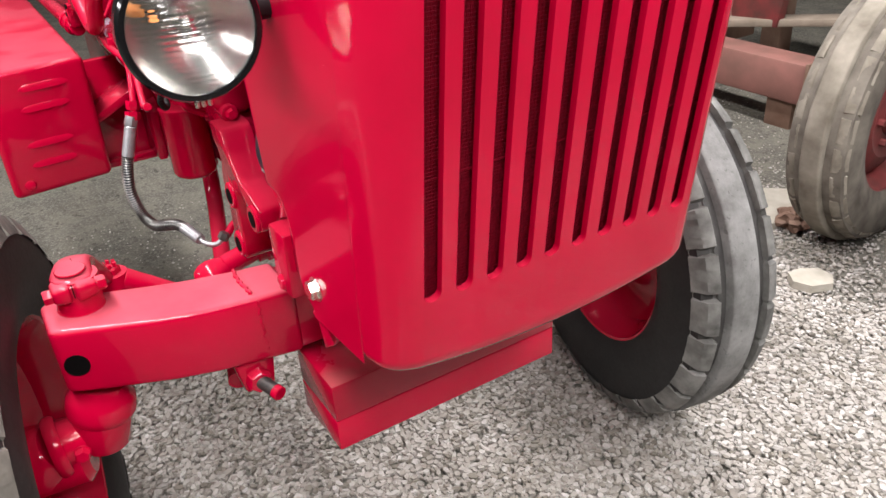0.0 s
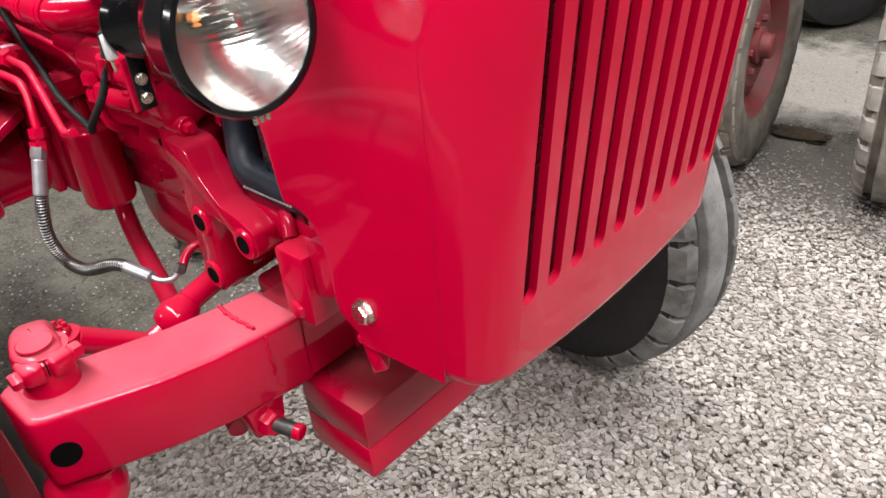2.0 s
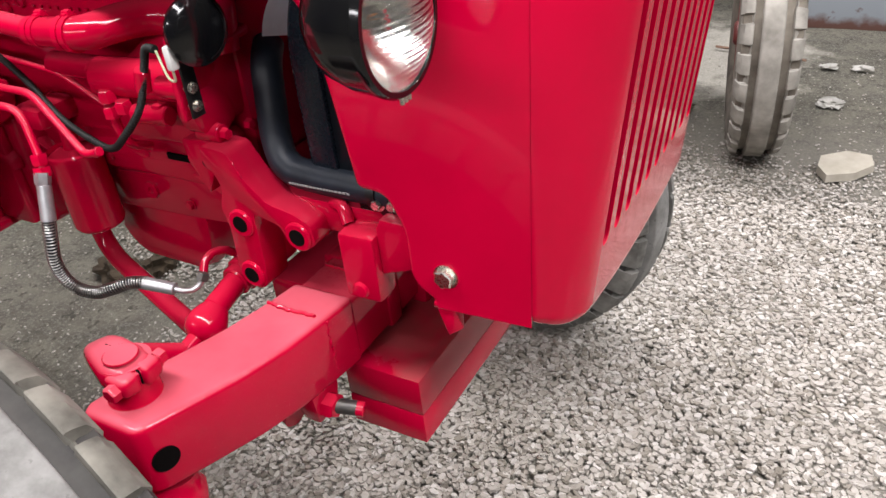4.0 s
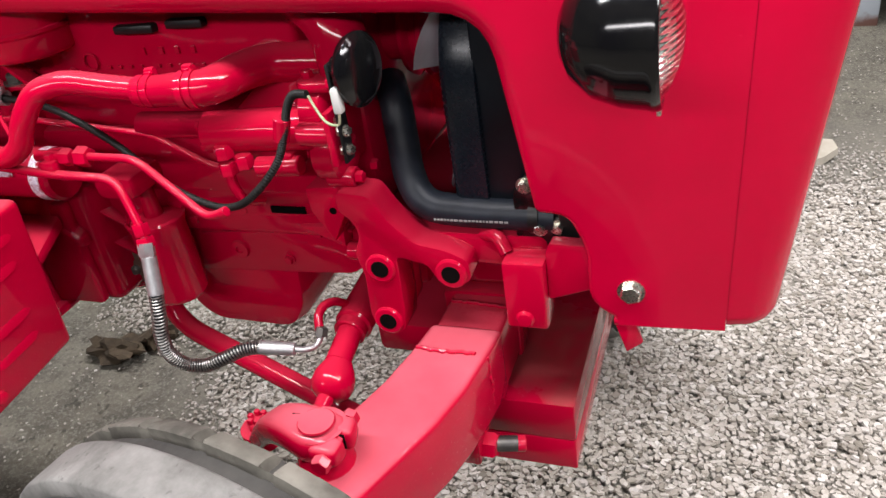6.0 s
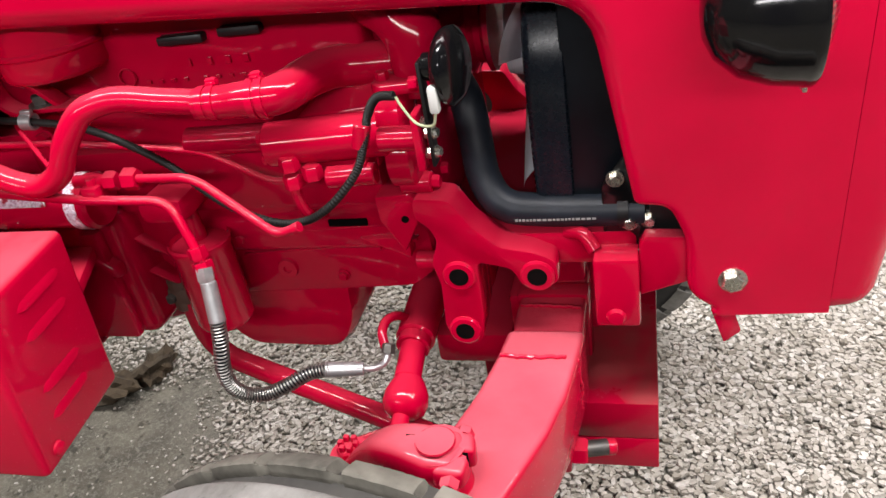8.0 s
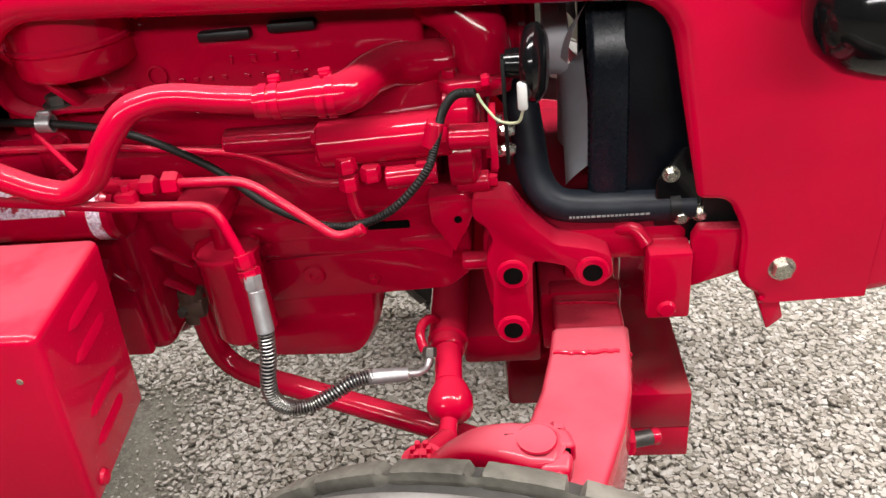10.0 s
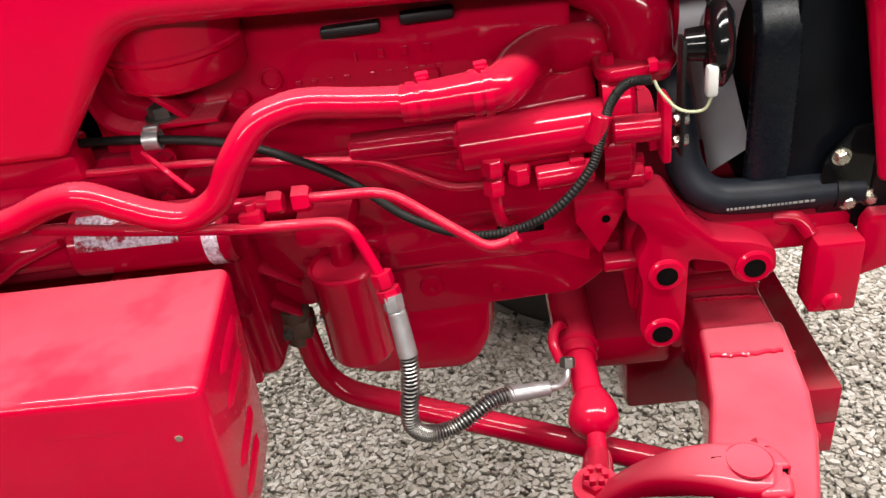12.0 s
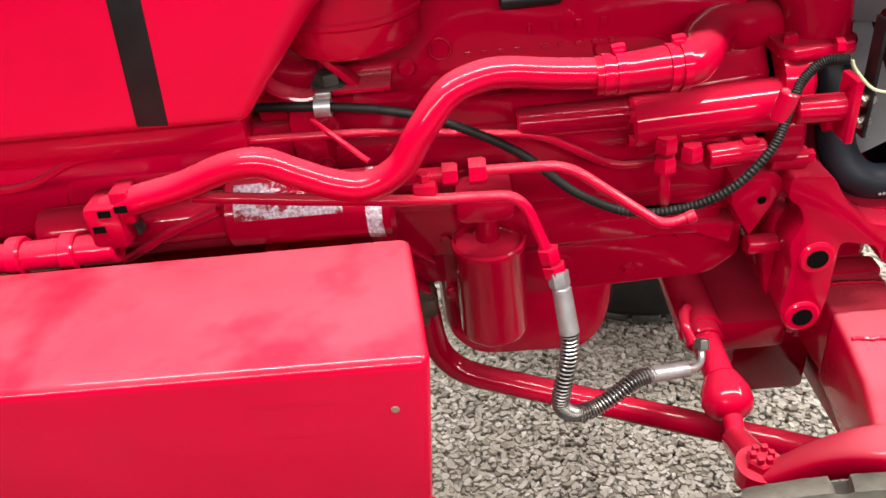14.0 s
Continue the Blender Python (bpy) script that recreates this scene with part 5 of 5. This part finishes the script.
# -- wire loom --
loom = part("wire_loom", pipe([(-1.14, -0.215, 0.940), (-1.05, -0.220, 0.938), (-0.985, -0.226, 0.935), (-0.92, -0.228, 0.925), (-0.86, -0.240, 0.910), (-0.795, -0.248, 0.876), (-0.74, -0.252, 0.827), (-0.685, -0.250, 0.797), (-0.635, -0.264, 0.804), (-0.592, -0.276, 0.830), (-0.556, -0.270, 0.866), (-0.542, -0.262, 0.898), (-0.533, -0.258, 0.926), (-0.518, -0.262, 0.946), (-0.497, -0.267, 0.949)], 0.0043, 12, 24, ridges=0.0008), CONDUIT, tractor, "black corrugated wire conduit")
part("loom_strap", rod((-0.549, -0.258, 0.890), (-0.541, -0.258, 0.918), 0.0098, segs=18), PAINT, loom, "red painted strap")
part("loom_clip", merge(lathe([(0, 0.008), (0, 0.0105), (0.016, 0.0105), (0.016, 0.008)], (-0.990, -0.2255, 0.9352), (1, 0, -0.05), 20, True), box(-0.988, -0.972, -0.229, -0.222, 0.944, 0.950, 0.002)), CHROME, loom, "bright steel clip")

# -- air cleaner bowl --
part("air_cleaner_bowl", lathe([(0, 0), (0, 0.058), (0.003, 0.0635), (0.008, 0.0665), (0.030, 0.0672), (0.033, 0.0700), (0.037, 0.0700), (0.039, 0.0680), (0.12, 0.069), (0.12, 0)], (-0.946, -0.178, 0.981), (0, 0, 1), 40), PAINT, tractor, "red oil-bath air cleaner bowl")
part("bowl_bracket", merge(hull([(-1.02, -0.22, 1.02), (-1.01, -0.22, 1.02), (-0.955, -0.205, 0.943), (-0.945, -0.205, 0.943), (-1.02, -0.19, 1.02), (-0.955, -0.18, 0.943), (-0.945, -0.18, 0.943)], 0.002), box(-0.990, -0.915, -0.215, -0.150, 0.940, 0.945, 0.0015)), PAINT_DUSTY, tractor, "red angle bracket")
part("bowl_strap", blade([(-1.050, -0.190, 1.010, 0.014, 0.004), (-1.046, -0.190, 0.972, 0.014, 0.004), (-1.036, -0.190, 0.946, 0.014, 0.004), (-1.006, -0.192, 0.934, 0.014, 0.004), (-0.975, -0.192, 0.939, 0.013, 0.004)], 12), PAINT_DUSTY, tractor, "curved red strap under the air cleaner")
part("strap_plate", box(-1.062, -0.990, -0.172, -0.160, 0.900, 1.060, 0.004), PAINT_CAST_SHADED, tractor)
part("bracket_bolt", hexagon((-0.977, -0.194, 0.946), (0, 0, 1), 0.025, 0.012, 0.019), DARK_STEEL, tractor, "dark bolt")

# -- clutch housing and starter behind the engine --
part("clutch_housing", merge(box(-1.55, -1.0, -0.17, 0.17, 0.62, 0.90, 0.03), box(-1.03, -0.985, -0.205, 0.205, 0.58, 0.93, 0.02)), PAINT_CAST_SHADED, tractor, "red clutch housing")
bell = part("bell_housing", merge(box(-1.36, -0.934, -0.214, 0.214, 0.590, 0.795, 0.022, 4), hull([(x, y, z) for x in (-1.30, -0.962) for y, z in ((-0.20, 0.78), (0.20, 0.78), (-0.15, 0.90), (0.15, 0.90))], 0.015, 3)), PAINT_CAST_SHADED, tractor, "dark red bell housing behind the engine")
mount = part("box_mount", box(-1.065, -1.045, -0.350, -0.205, 0.586, 0.800, 0.004), PAINT_CAST_SHADED, tractor, "dark red mounting plate between the box and the housing")
part("mount_foot", box(-1.064, -1.030, -0.348, -0.205, 0.584, 0.600, 0.004), PAINT_CAST_SHADED, mount)
part("mount_rib", box(-1.044, -0.956, -0.232, -0.214, 0.602, 0.775, 0.005), PAINT_CAST_SHADED, mount)
part("mount_rib", hull([(x, y, z) for x in (-1.044, -0.960) for y, z in ((-0.345, 0.690), (-0.345, 0.708), (-0.236, 0.742), (-0.236, 0.762))], 0.005), PAINT_CAST_SHADED, mount)
part("housing_web", hull([(-1.0, -0.214, 0.770), (-0.944, -0.214, 0.722), (-0.944, -0.214, 0.700), (-1.0, -0.214, 0.745), (-1.0, -0.238, 0.768), (-0.95, -0.234, 0.720), (-0.95, -0.234, 0.704), (-1.0, -0.238, 0.748)], 0.004), PAINT_CAST_SHADED, bell)
part("rear_body", box(-1.9, -1.5, -0.19, 0.19, 0.55, 0.95, 0.03), PAINT_CAST_SHADED, tractor)
part("starter", merge(rod((-1.10, -0.230, 0.828), (-0.925, -0.228, 0.824), 0.037, segs=28), rod((-1.30, -0.232, 0.825), (-1.10, -0.225, 0.825), 0.026, segs=24)), PAINT_CAST_SHADED, tractor, "red starter motor with bare patches")


part("bare_patch", arc_shell(-1.085, -0.975, -0.2305, 0.828, 0.0385, 105, 165), FOIL, tractor, "bare sparkling aluminium patch")
part("bare_patch", lathe([(0, 0.033), (0, 0.0372), (0.016, 0.0372), (0.016, 0.033)], (-0.953, -0.229, 0.825), (1, 0, -0.02), 28, True), FOIL, tractor, "bare sparkling aluminium patch")
part("housing_lug", hull([(x, y, z) for x, y, z in ((-0.985, -0.20, 0.78), (-0.95, -0.20, 0.76), (-0.985, -0.20, 0.60), (-0.945, -0.19, 0.60), (-0.985, -0.12, 0.78), (-0.95, -0.12, 0.76), (-0.985, -0.12, 0.56), (-0.945, -0.12, 0.56))], 0.01), PAINT_CAST_SHADED, tractor)
part("terminal", rod((-1.185, -0.262, 0.838), (-1.185, -0.275, 0.862), 0.008), DARK_STEEL, tractor)
part("frame_rail", box(-1.9, -0.98, -0.235, -0.20, 0.755, 0.785, 0.006), PAINT_CAST_SHADED, tractor)

# -- louvred box beside the clutch housing --
bx0, by0, by1, bz0, bz1 = -1.75, -0.500, -0.327, 0.612, 0.843


def box_end(y, z):
    """Where the slightly leaning end plate of the box stands."""
    return -0.905 - 0.11 * (y + 0.333) + 0.09 * (z - 0.84)


case = part("side_box", hull([(x, y, z) for y in (by0, by1) for z in (bz0, bz1) for x in (bx0, box_end(y, z))], 0.011, 5), PAINT_BOX, tractor, "red sheet-metal box with louvres and a dusty wiped lid")


def louvre(p, q, axis, size=0.011, depth=0.42):
    """A pressed louvre: half a flat rounded ridge from p to q on a face looking along axis."""
    bm = bmesh.new()
    p, q, axis = Vector(p), Vector(q), Vector(axis)
    along = (q - p).normalized()
    up = Vector((0, 0, 1))
    rings = []
    for k in range(9):
        t = k / 8
        f = math.sqrt(max(1 - abs(2 * t - 1) ** 6, 0.02))
        c = p.lerp(q, t)
        rings.append([bm.verts.new(c + up * size * f * a + axis * (size * depth * f * b - 0.001)) for a, b in ((1.0, 0.0), (0.6, 0.55), (0.0, 0.9), (-0.55, 1.0), (-0.62, 0.0))])
    for a, b in zip(rings, rings[1:]):
        for k in range(4):
            bm.faces.new((a[k], a[k + 1], b[k + 1], b[k]))
    bm.faces.new(rings[0])
    bm.faces.new(rings[-1][::-1])
    return bm


for z, near, far in ((0.807, -0.445, -0.358), (0.771, -0.450, -0.364), (0.706, -0.458, -0.375), (0.669, -0.460, -0.377)):
    part("louvre", louvre((box_end(near, z), near, z), (box_end(far, z), far, z), (1, 0, 0), 0.0095), PAINT_BOX, case)
for z in (0.808, 0.775):
    part("louvre", louvre((-1.045, by0, z), (-0.942, by0, z), (0, -1, 0), 0.0088, 0.13), PAINT_BOX, case)
part("box_bolt", lathe([(0, 0), (0, 0.010), (0.005, 0.008), (0.008, 0.0)], (box_end(-0.470, 0.634) - 0.0005, -0.470, 0.634), (1, 0, 0), 18), PAINT, case, "red dome-headed bolt")
part("chip", lathe([(0, 0), (0, 0.0035), (0.0008, 0.003), (0.0008, 0)], (-0.920, by0, 0.793), (0, -1, 0), 10), OLD_WOOD, case)

# added box keeps the bright far wall from showing under the bonnet
part("fuel_tank", box(-1.75, -1.055, -0.19, 0.19, 0.965, 1.2, 0.01), PAINT_CAST_SHADED, tractor, "added red filler box under the bonnet")
# added block closes a bright gap through the engine
part("pump_bracket", box(-0.58, -0.50, -0.13, 0.13, 0.93, 1.14, 0.01), PAINT_CAST_SHADED, tractor)
part("rocker_cover", box(-1.02, -0.58, -0.105, 0.105, 1.12, 1.19, 0.02), PAINT_CAST_SHADED, tractor)
for k, (x, z) in enumerate(((-0.905, 0.70), (-0.915, 0.655), (-0.94, 0.615))):
    part("housing_rib", hull([(x - 0.045, -0.195, z + 0.05), (x - 0.035, -0.195, z + 0.05), (x + 0.005, -0.175, z), (x + 0.013, -0.175, z), (x - 0.045, -0.15, z + 0.05), (x + 0.005, -0.14, z)], 0.003), PAINT_CAST_SHADED, tractor)
for x, z in ((-0.965, 0.905), (-0.975, 0.86), (-0.968, 0.745), (-0.965, 0.62)):
    part("housing_bolt", hexagon((x - 0.02, -0.207, z), (0, -1, 0), 0.017, 0.010, 0.012), PAINT_CAST_SHADED, tractor)
for x, z in ((-0.955, 0.735), (-0.88, 0.728), (-0.79, 0.722), (-0.70, 0.742), (-0.60, 0.70), (-0.66, 0.652), (-0.88, 0.64)):
    part("case_bolt", hexagon((x, -0.151 if z < 0.71 else -0.163, z), (0, -1, 0), 0.012, 0.007, 0.009), PAINT_CAST_SHADED, tractor)
part("wire_coil", merge(*[lathe([(0, 0.010), (0, 0.015), (0.004, 0.015), (0.004, 0.010)], (-1.10 + 0.0085 * k, -0.222, 0.925), (1, 0, 0.1), 20, True) for k in range(4)]), CONDUIT, tractor, "dusty black coil of cable")
part("dash_panel", box(-1.42, -1.06, -0.24, -0.20, 0.905, 0.945, 0.004), PAINT_DUSTY, tractor, "dusty red plate below the bonnet")
part("plate_edge", box(-1.41, -1.07, -0.246, -0.24, 0.935, 0.943, 0.002), PAINT, tractor)

# ---- things round the tractor ----


def old_wheel(at, yaw, label, outer=-1, wear=0.0, tread=OLD_TREAD, gap=3):
    root = front_wheel(at, yaw, outer, None, tread, OLD_WALL, OLD_WALL, OLD_RED, tread, label, 0.0, wear, gap)
    root.name = "old_wheel"
    for c in root.children:
        if c.name.startswith("tread"):
            c["label"] = "mud-caked ribbed tread"
        if c.name.startswith(("tread", "shoulder_rib")):
            # dried mud lies unevenly on the ribs
            for v in c.data.vertices:
                lump = noise.noise(v.co * 11.0) + 0.6 * noise.noise(v.co * 34.0)
                v.co *= 1 + 0.010 * lump
        if c.name.startswith(("rim", "disc", "hub")):
            c["label"] = "rusty red painted steel"
    return tagged(root, "", "wheel", "old wheels standing on the floor")


old_wheel((-0.570, 1.645, 0.365), 97, "muddy old ribbed tyre on a rusty red rim", -1, 0.012)
old_wheel((-0.118, 1.68, 0.365), -78, "worn grey ribbed tyre on a rusty rim beside gravel", -1, 0.0, OLD_PALE, 6)
far_tyre = tagged(finish(lathe(TYRE_PROFILE, (0, 0, 0), (0, 1, 0), 64), "dark_tyre", SIDEWALL), "dark tyre standing far back on the dirt floor", "tyre")
far_tyre.matrix_world = pose(-0.77, 3.12, 0.36, 0, 0, 62)

BEAM_RED = plain("faded_red_lead_beam", (0.22, 0.090, 0.072), (0.13, 0.062, 0.046), 0.75, scale=7, bump=0.5)
frame_beam = finish(box(-2.3, -1.17, 2.18, 2.32, 0.10, 0.262, 0.012), "implement_beam", BEAM_RED, None)
tagged(frame_beam, "faded red-brown box beam of an old implement", "beam")
for x in (-2.05, -1.34):
    part("beam_foot", box(x, x + 0.12, 2.20, 2.30, -0.02, 0.104, 0.006), RUST, frame_beam)
part("end_plate", box(-1.172, -1.158, 2.172, 2.328, 0.092, 0.270, 0.003), RUST, frame_beam, "rusty end plate")
plank = box(-0.52, 0.52, -0.055, 0.055, -0.016, 0.016, 0.006)
part("cross_plank", plank, OLD_WOOD, frame_beam, "weathered plank").matrix_world = pose(-1.58, 2.56, 0.300, 0, -5, 24)
plank = box(-0.55, 0.55, -0.045, 0.045, -0.014, 0.014, 0.006)
part("cross_plank", plank, OLD_WOOD, frame_beam, "weathered plank").matrix_world = pose(-1.42, 2.80, 0.40, 2, 3, 8)
part("red_block", box(-1.175, -1.02, 2.335, 2.50, 0.215, 0.365, 0.015), OLD_RED, frame_beam, "faded red iron block")
part("tie_bar", box(-1.16, -1.08, 2.33, 2.87, 0.12, 0.22, 0.01), RUST, frame_beam)
part("tie_bar", box(-2.02, -1.94, 2.30, 2.87, 0.12, 0.24, 0.01), RUST, frame_beam)
part("upper_beam", box(-2.2, -1.12, 2.85, 2.97, 0.48, 0.60, 0.012), RUST, frame_beam)
for x in (-1.9, -1.26):
    part("upper_foot", box(x, x + 0.11, 2.86, 2.96, -0.02, 0.49, 0.01), RUST, frame_beam)
part("upright_plate", hull([(-1.80, 2.50, 0.28), (-1.56, 2.50, 0.28), (-1.84, 2.50, 0.72), (-1.50, 2.50, 0.72), (-1.80, 2.55, 0.28), (-1.56, 2.55, 0.28), (-1.84, 2.55, 0.72), (-1.50, 2.55, 0.72)], 0.008), OLD_RED, frame_beam, "faded red upright plate")

sill = finish(box(-0.28, 0.42, 2.93, 3.35, -0.02, 0.75, 0.012), "steel_tank", BLUE_STEEL, None)
tagged(sill, "blue-grey painted steel tank with rusty lower edge", "tank")

trestle = thing("trestle", "old wooden trestle with grey boards", "trestle", (0.66, 2.85, 0))
for x0, y0 in ((-0.04, -0.10), (0.42, -0.10), (-0.04, 0.30), (0.42, 0.30)):
    part("leg", box(x0, x0 + 0.06, y0, y0 + 0.06, -0.02, 0.62, 0.006), OLD_WOOD, trestle)
part("board", box(-0.30, 0.9, -0.12, 0.38, 0.62, 0.66, 0.006), OLD_WOOD, trestle)
part("low_shelf", box(-0.06, 0.50, -0.08, 0.34, 0.16, 0.19, 0.006), OLD_WOOD, trestle)
crate = finish(box(0.30, 0.52, 2.90, 3.12, -0.02, 0.22, 0.008), "grey_crate", BLUE_STEEL, None)
tagged(crate, "grey steel box beside the wooden trestle", "box")


def stone(at, size, thick, seed, material, name, label, category):
    rng = random.Random(seed)
    bm = bmesh.new()
    ring = [(size[0] * math.cos(a) * rng.uniform(0.8, 1.05), size[1] * math.sin(a) * rng.uniform(0.8, 1.05)) for a in [2 * math.pi * k / 7 for k in range(7)]]
    low = [bm.verts.new((x * 1.03, y * 1.03, 0)) for x, y in ring]
    high = [bm.verts.new((x, y, thick)) for x, y in ring]
    bm.faces.new(low[::-1])
    bm.faces.new(high)
    for k in range(7):
        bm.faces.new((low[k], low[(k + 1) % 7], high[(k + 1) % 7], high[k]))
    round_edges(bm, 0.004, 2, 20)
    ob = finish(bm, name, material, None, label)
    ob.matrix_world = pose(*at, 0, 0, rng.uniform(0, 90))
    return tagged(ob, "", category)


stone((-0.45, 1.26, 0.0), (0.070, 0.055), 0.022, 3, CONCRETE, "concrete_piece", "flat piece of pale concrete lying on gravel", "slab")
stone((0.18, 1.555, 0.0), (0.105, 0.075), 0.024, 5, CONCRETE, "concrete_piece", "flat piece of pale concrete lying on gravel", "slab")
stone((-0.80, 1.56, -0.004), (0.13, 0.16), 0.02, 8, CONCRETE, "concrete_piece", "pale concrete slab beside the muddy wheel", "slab")


def crumpled(at, size, seed, material, name, label, category, flat=0.4):
    bm = bmesh.new()
    bmesh.ops.create_icosphere(bm, subdivisions=3, radius=1.0)
    off = Vector((seed * 3.1, seed * 1.7, 0))
    for v in bm.verts:
        n = noise.noise(v.co * 1.6 + off) * 0.7 + noise.noise(v.co * 4.0 + off) * 0.35
        v.co = Vector((v.co.x * size[0], v.co.y * size[1], max(v.co.z, -0.5) * size[2])) * (1 + n)
    ob = finish(bm, name, material, None, label, 20)
    ob.location = at
    return tagged(ob, "", category)


crumpled((-1.60, 0.29, 0.012), (0.080, 0.045, 0.030), 2, DEBRIS, "dry_clod", "dark brown dry clod lying on the dirt", "clod")
crumpled((-1.52, 0.37, 0.014), (0.040, 0.060, 0.034), 6, DEBRIS, "dry_clod", "dark brown dry clod lying on the dirt", "clod")
crumpled((0.085, 2.06, 0.004), (0.042, 0.034, 0.014), 3, PAPER, "paper_scrap", "crumpled white paper scrap on the dirt", "paper")
crumpled((0.04, 2.42, 0.004), (0.030, 0.02, 0.010), 4, PAPER, "paper_scrap", "crumpled white paper scrap on the dirt", "paper")
crumpled((0.16, 2.42, 0.006), (0.036, 0.014, 0.010), 5, PAPER, "paper_scrap", "crumpled white paper scrap on the dirt", "paper")
crumpled((0.53, 1.935, 0.0), (0.05, 0.022, 0.012), 9, DEBRIS, "dry_clod", "small dark clod on the dirt", "clod")
crumpled((-0.69, 1.50, 0.02), (0.050, 0.042, 0.036), 12, RUST, "dry_clod", "brown clod lying against the muddy wheel", "clod")
crumpled((-0.46, 1.90, 0.0), (0.10, 0.045, 0.010), 15, DEBRIS, "dry_clod", "flat dark clod of mud on the dust", "clod")
twig = finish(pipe([(-0.42, 2.55, 0.006), (-0.25, 2.50, 0.012), (-0.05, 2.46, 0.006)], 0.006, 8), "twig", RUST, None)
tagged(twig, "thin brown stick lying on the dirt floor", "stick")

# ---- gravel ----


def gravel_share(x, y):
    """How much of the floor the gravel covers at a place."""
    wob = 0.12 * noise.noise(Vector((x * 2.1, y * 2.1, 0.3))) + 0.05 * noise.noise(Vector((x * 7.0, y * 7.0, 1.3)))
    west = max((x + 1.38 + wob) / 0.30, min((y - 0.30 + wob) / 0.25, (x + 1.92 + wob) / 0.3))
    north = (1.86 + 0.25 * max(-x - 0.4, 0) - 0.30 * max(x - 0.2, 0) - y + wob) / 0.8
    east, south = (1.18 - x + 2.0 * wob) / 0.30, (y + 0.85 + 2.0 * wob) / 0.30
    return max(0.0, min(max(0.10, min(1.0, west, north)), east, south))


def gravel_mesh():
    rng = np.random.default_rng(5)
    # a flat six-cornered chip, a little smaller on top
    ring = [(math.cos(math.pi / 3 * k), math.sin(math.pi / 3 * k)) for k in range(6)]
    base = np.array([(x, y, -0.5) for x, y in ring] + [(0.84 * x, 0.84 * y, 0.5) for x, y in ring])
    tris = np.array([(k, (k + 1) % 6, 6 + (k + 1) % 6) for k in range(6)] + [(k, 6 + (k + 1) % 6, 6 + k) for k in range(6)] + [(6, 6 + k, 7 + k) for k in range(1, 5)])
    step = 0.0102
    places = []
    for layer in range(2):
        for x in np.arange(-2.1, 1.25, step if layer else step * 1.1):
            for y in np.arange(-0.90, 2.6, step if layer else step * 1.1):
                near = gravel_share(x, y)
                if rng.random() < near * (0.72 if layer else 0.9) * (1.0 if near > 0.3 else 0.5):
                    places.append((x + rng.uniform(-0.0055, 0.0055), y + rng.uniform(-0.0055, 0.0055), layer, near))
    n = len(places)
    pl = np.array(places)
    size = rng.uniform(0.0044, 0.0090, n) * (0.36 + 0.64 * pl[:, 3])
    scale = np.stack([size * rng.uniform(1.05, 1.75, n), size * rng.uniform(0.75, 1.15, n), size * rng.uniform(0.45, 0.80, n)], 1)
    verts = base[None] * scale[:, None] * np.concatenate([rng.uniform(0.60, 1.18, (n, 6, 1))] * 2, 1)
    tilt, roll, turn = rng.normal(0, 0.17, n), rng.normal(0, 0.17, n), rng.uniform(0, 6.283, n)
    cx, sx, cy, sy, cz, sz = np.cos(tilt), np.sin(tilt), np.cos(roll), np.sin(roll), np.cos(turn), np.sin(turn)
    one, nil = np.ones(n), np.zeros(n)
    rx = np.stack([one, nil, nil, nil, cx, -sx, nil, sx, cx], 1).reshape(n, 3, 3)
    ry = np.stack([cy, nil, sy, nil, one, nil, -sy, nil, cy], 1).reshape(n, 3, 3)
    rz = np.stack([cz, -sz, nil, sz, cz, nil, nil, nil, one], 1).reshape(n, 3, 3)
    verts = np.einsum("nij,nkj->nki", rz @ ry @ rx, verts)
    wave = np.array([0.004 * noise.noise(Vector((p[0] * 3.0, p[1] * 3.0, 0))) for p in places])
    verts += np.stack([pl[:, 0], pl[:, 1], -0.007 + pl[:, 2] * 0.0045 + rng.uniform(-0.0015, 0.0015, n) + wave], 1)[:, None]
    faces = (tris[None] + (np.arange(n) * len(base))[:, None, None]).reshape(-1, 3)
    mesh = bpy.data.meshes.new("gravel")
    mesh.vertices.add(n * len(base))
    mesh.vertices.foreach_set("co", verts.reshape(-1).astype(np.float32))
    mesh.loops.add(faces.size)
    mesh.loops.foreach_set("vertex_index", faces.reshape(-1).astype(np.int32))
    mesh.polygons.add(len(faces))
    mesh.polygons.foreach_set("loop_start", np.arange(0, faces.size, 3, dtype=np.int32))
    mesh.update(calc_edges=True)
    mesh.shade_flat()
    mesh.materials.append(GRAVEL)
    return mesh


tagged(new("gravel", gravel_mesh()), "loose pale crushed limestone gravel", "gravel", "", "stuff")
